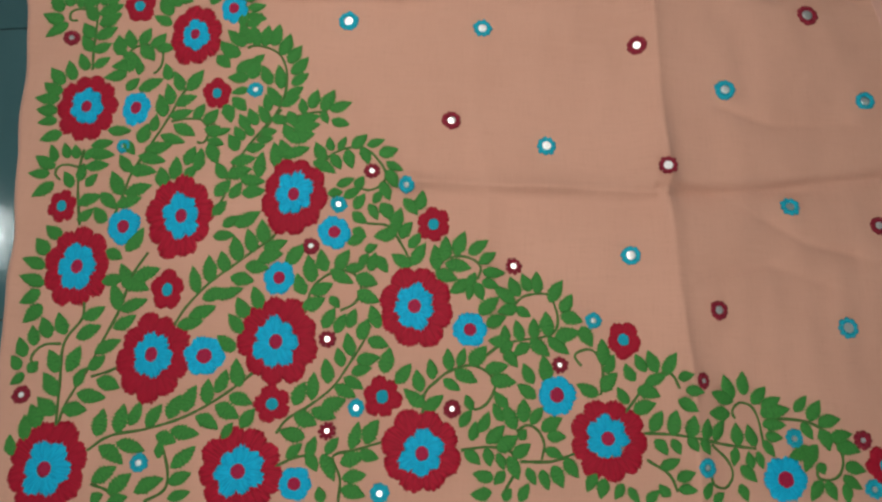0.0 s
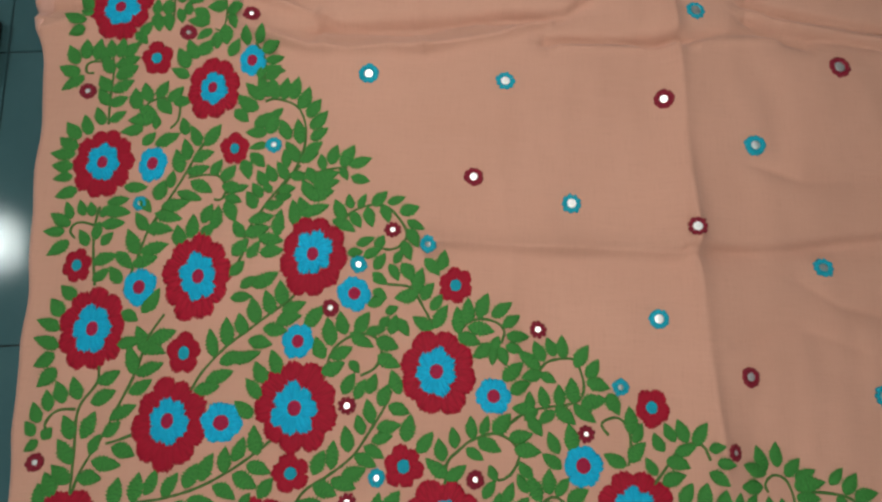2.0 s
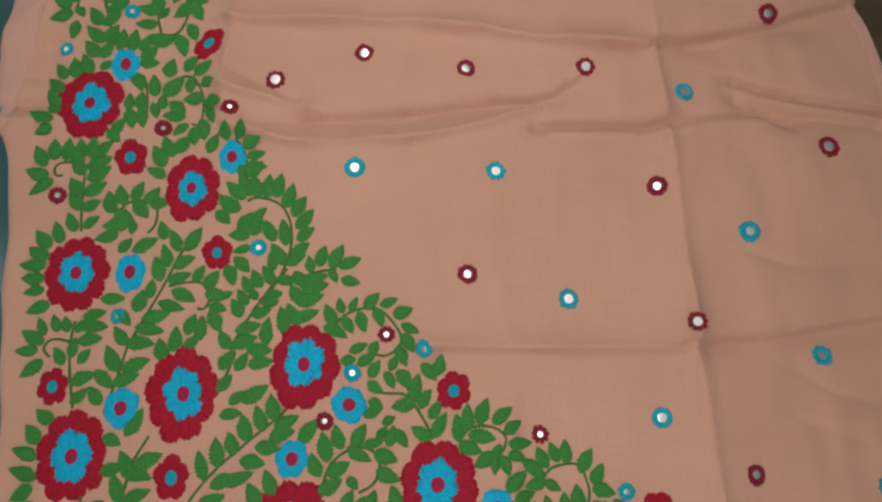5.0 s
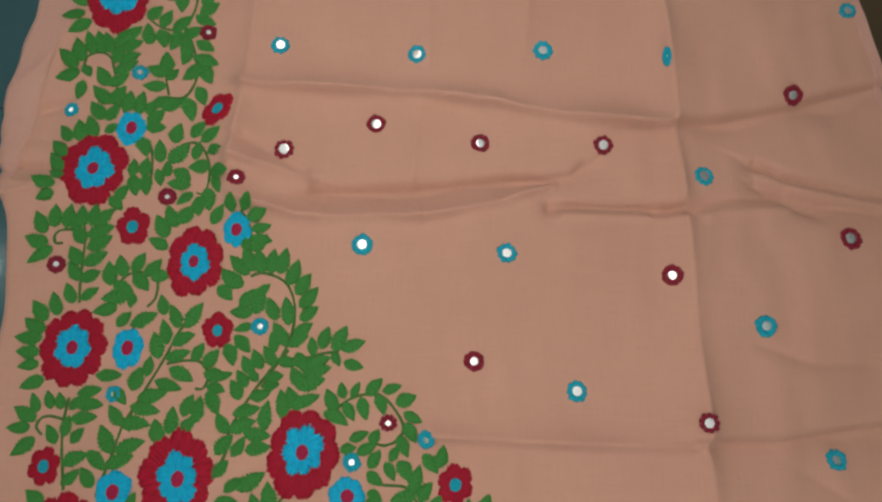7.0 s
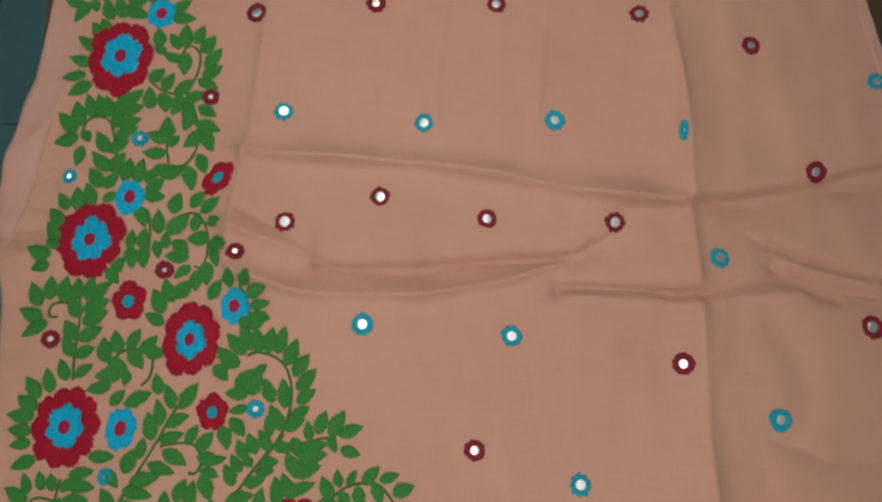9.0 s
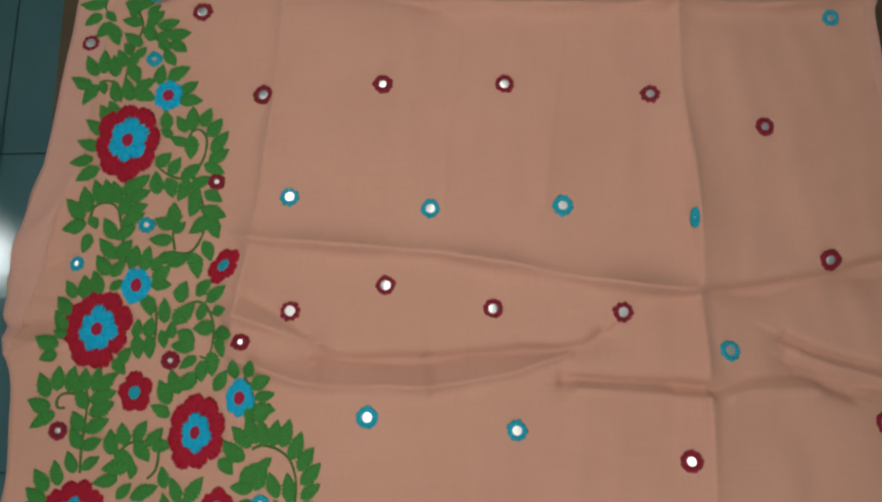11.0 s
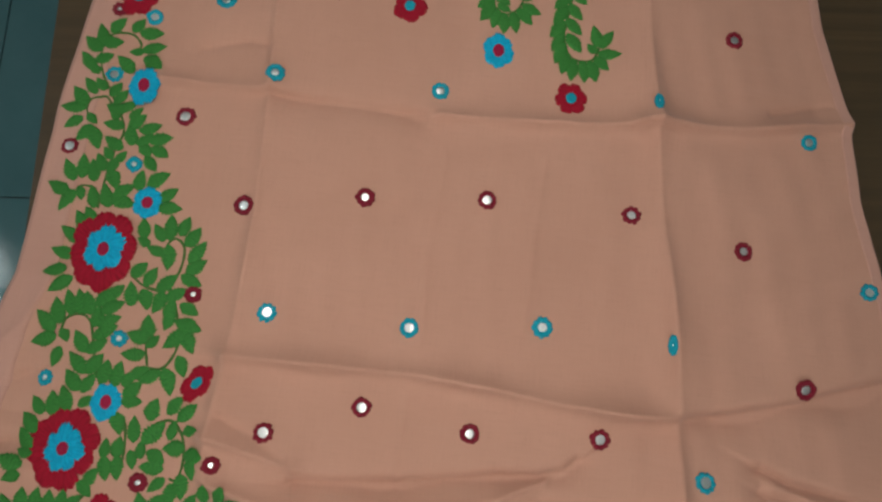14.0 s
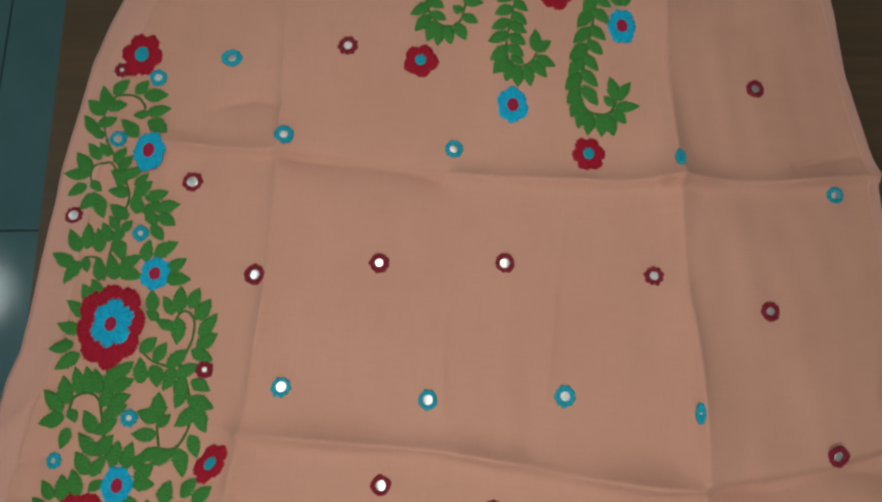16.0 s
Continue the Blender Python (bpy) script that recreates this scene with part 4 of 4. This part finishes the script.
grow(twig, [(-227, 460, -236, 471), (-219, 460, -223, 476), (-209, 464, -217, 480), (-229, 525, -236, 545), (-232, 520, -246, 533), (-230, 516, -246, 510), (-225, 508, -228, 494), (-227, 521, -221, 513), (-222, 533, -229, 551), (-214, 534, -221, 552), (-208, 535, -215, 551), (-205, 542, -195, 556), (-200, 548, -189, 559), (-200, 538, -186, 546), (-203, 526, -203, 541), (-200, 527, -186, 535), (-202, 518, -187, 528), (-206, 507, -216, 521), (-205, 507, -192, 517), (-203, 492, -217, 505), (-201, 492, -193, 506), (-205, 479, -217, 492)])
grow(twig, [(-202, 478, -195, 491), (-189, 486, -188, 502), (-202, 468, -193, 475), (-235, 568, -250, 563), (-229, 561, -242, 549)])
twig = sprig([(-184, 487), (-168, 492), (-159, 499), (-149, 500), (-143, 508), (-140, 523), (-146, 544), (-152, 556), (-156, 565)])
grow(twig, [(-179, 485, -178, 502), (-170, 493, -157, 500), (-161, 490, -148, 498), (-147, 502, -138, 480), (-138, 510, -131, 496), (-151, 536, -150, 553), (-149, 543, -152, 529), (-143, 549, -130, 543), (-144, 536, -125, 531), (-137, 529, -150, 516), (-138, 529, -128, 514), (-173, 485, -168, 496), (-171, 477, -161, 489), (-155, 553, -140, 561)])
twig = sprig([(-159, 501), (-163, 516), (-160, 525)])
grow(twig, [(-163, 509, -179, 508), (-163, 520, -178, 524), (-162, 522, -166, 538), (-162, 515, -155, 524)])
twig = sprig([(-238, 624), (-241, 632), (-236, 635), (-227, 633)])
grow(twig, [(-245, 638, -256, 655), (-240, 641, -243, 661), (-246, 627, -265, 635), (-243, 629, -251, 613), (-240, 633, -236, 623), (-230, 640, -235, 657)])
twig = sprig([(-184, 567), (-173, 560), (-158, 559), (-150, 572), (-148, 585), (-150, 595), (-157, 600), (-162, 596), (-163, 590)])
grow(twig, [(-180, 545, -184, 562), (-174, 557, -168, 543), (-159, 557, -163, 541), (-176, 629, -164, 640), (-175, 623, -158, 624), (-181, 598, -185, 613), (-176, 592, -186, 597), (-166, 597, -175, 609), (-162, 599, -164, 618), (-154, 603, -150, 618), (-147, 595, -140, 610), (-143, 582, -133, 600), (-143, 574, -131, 585), (-164, 587, -177, 591), (-161, 593, -159, 575), (-184, 567, -175, 578), (-173, 561, -167, 575), (-163, 558, -150, 571), (-146, 571, -131, 565)])
twig = sprig([(-242, 728), (-248, 746), (-248, 764), (-238, 771), (-226, 770), (-218, 761), (-221, 754)])
grow(twig, [(-246, 758, -255, 777), (-245, 771, -236, 784), (-227, 773, -220, 785), (-220, 772, -202, 774), (-216, 757, -197, 762), (-215, 751, -194, 740), (-215, 756, -226, 754), (-249, 759, -234, 763), (-249, 753, -264, 763), (-251, 735, -264, 749), (-251, 742, -239, 750), (-246, 732, -258, 740), (-220, 736, -235, 749)])
twig = sprig([(-230, 705), (-236, 712), (-241, 711), (-248, 708), (-249, 698), (-243, 691)])
grow(twig, [(-245, 714, -256, 726), (-250, 704, -263, 717), (-249, 701, -270, 699), (-251, 691, -263, 682), (-242, 685, -251, 672), (-242, 684, -233, 667), (-247, 695, -239, 688)])
twig = sprig([(-222, 617), (-222, 639), (-220, 662), (-216, 685), (-225, 703), (-237, 721), (-243, 730)])
grow(twig, [(-213, 619, -221, 638), (-225, 618, -231, 635), (-211, 628, -198, 639), (-211, 625, -195, 623), (-220, 649, -211, 635), (-224, 649, -232, 662), (-220, 649, -215, 661), (-194, 636, -194, 652), (-187, 640, -173, 652), (-194, 663, -184, 653), (-190, 672, -177, 666), (-223, 605, -231, 617), (-227, 598, -237, 613), (-229, 589, -246, 600), (-232, 578, -249, 582), (-233, 713, -227, 725), (-218, 701, -234, 705), (-222, 702, -210, 710), (-217, 687, -233, 689), (-212, 687, -201, 699), (-202, 685, -187, 692), (-193, 677, -177, 683)])
grow(twig, [(-207, 673, -212, 689), (-214, 668, -229, 677), (-203, 674, -192, 683), (-200, 673, -191, 664), (-238, 718, -247, 727), (-228, 707, -220, 719), (-222, 694, -230, 699), (-213, 695, -205, 705), (-220, 659, -228, 668), (-216, 657, -210, 666)])
twig = sprig([(2, 906), (1, 885), (7, 869), (18, 861), (30, 865), (34, 881), (34, 909)])
grow(twig, [(3, 882, -11, 869), (5, 870, -6, 854), (9, 865, 5, 845), (14, 862, 14, 842), (21, 861, 25, 845), (28, 864, 37, 850), (33, 872, 46, 867), (33, 886, 49, 886), (6, 873, 19, 867), (3, 885, 16, 878), (32, 876, 24, 880), (33, 899, 48, 900), (31, 890, 22, 897), (1, 893, -11, 887), (2, 897, 14, 891)])
twig = sprig([(79, 915), (75, 876), (72, 854), (74, 838), (83, 830), (94, 835), (99, 846)])
grow(twig, [(74, 885, 61, 877), (73, 872, 59, 863), (72, 860, 57, 850), (72, 847, 60, 834), (73, 838, 63, 821), (77, 833, 74, 816), (83, 830, 84, 812), (90, 832, 95, 813), (95, 835, 107, 822), (99, 840, 114, 833), (99, 845, 109, 856), (98, 846, 96, 865), (76, 880, 88, 870), (74, 870, 88, 862), (74, 858, 88, 851), (74, 848, 87, 840), (77, 839, 88, 833), (77, 892, 88, 883), (75, 897, 62, 889), (78, 904, 88, 898), (77, 912, 65, 902)])
twig = sprig([(149, 922), (146, 883), (142, 856), (138, 829), (136, 813), (141, 798), (151, 793), (162, 795), (167, 806)])
grow(twig, [(146, 902, 137, 888), (144, 889, 132, 872), (143, 873, 129, 856), (141, 858, 125, 839), (139, 845, 125, 824), (137, 830, 123, 810), (136, 818, 126, 798), (137, 807, 130, 788), (141, 799, 136, 778), (146, 795, 144, 772), (153, 793, 156, 773), (159, 794, 166, 773), (164, 797, 175, 786), (167, 801, 185, 802), (168, 807, 178, 823), (166, 807, 161, 827), (165, 802, 157, 809), (146, 904, 160, 894), (145, 890, 158, 878), (144, 874, 156, 862), (142, 860, 154, 848), (140, 846, 151, 833)])
grow(twig, [(138, 832, 151, 818), (138, 818, 153, 800), (147, 918, 161, 909), (148, 918, 138, 904)])
twig = sprig([(166, 918), (169, 897)])
grow(twig, [(168, 898, 178, 909), (167, 897, 162, 910)])
twig = sprig([(-84, 372), (-83, 388), (-86, 402), (-93, 412)])
grow(twig, [(-92, 411, -86, 425), (-86, 405, -74, 413), (-83, 398, -70, 402), (-83, 391, -68, 390)])

rest = new("leaves", leaf_mesh("leaves", joined, LEAVES))
rest.parent = cloth
tagged(rest, "green satin-stitch leaves along the border", kind="stuff")

# floor tiles
PITCH, GAP = 0.600, 0.003
bm = box(bmesh.new(), GAP / 2, GAP / 2, -0.008, PITCH - GAP / 2, PITCH - GAP / 2, 0.0, 0.0008)
tile_mesh = bpy.data.meshes.new("tile")
bm.to_mesh(tile_mesh)
bm.free()
tile_mesh.materials.append(TILE)
CROSS = Matrix.Rotation(radians(-5.6), 4, "Z") @ Vector((-0.844, 0.785, 0))
for i in range(-4, 6):
    for j in range(-6, 5):
        x, y = CROSS.x + i * PITCH, CROSS.y + j * PITCH
        if x > W0 - PITCH * 0.5 and x + PITCH < W1 + PITCH * 0.5 and y > S0 - PITCH * 0.5 and y + PITCH < S1 + PITCH * 0.5:
            tile = new("tile", tile_mesh)
            tile.parent = floor
            tile.matrix_local = Matrix.Translation((x, y, 0))
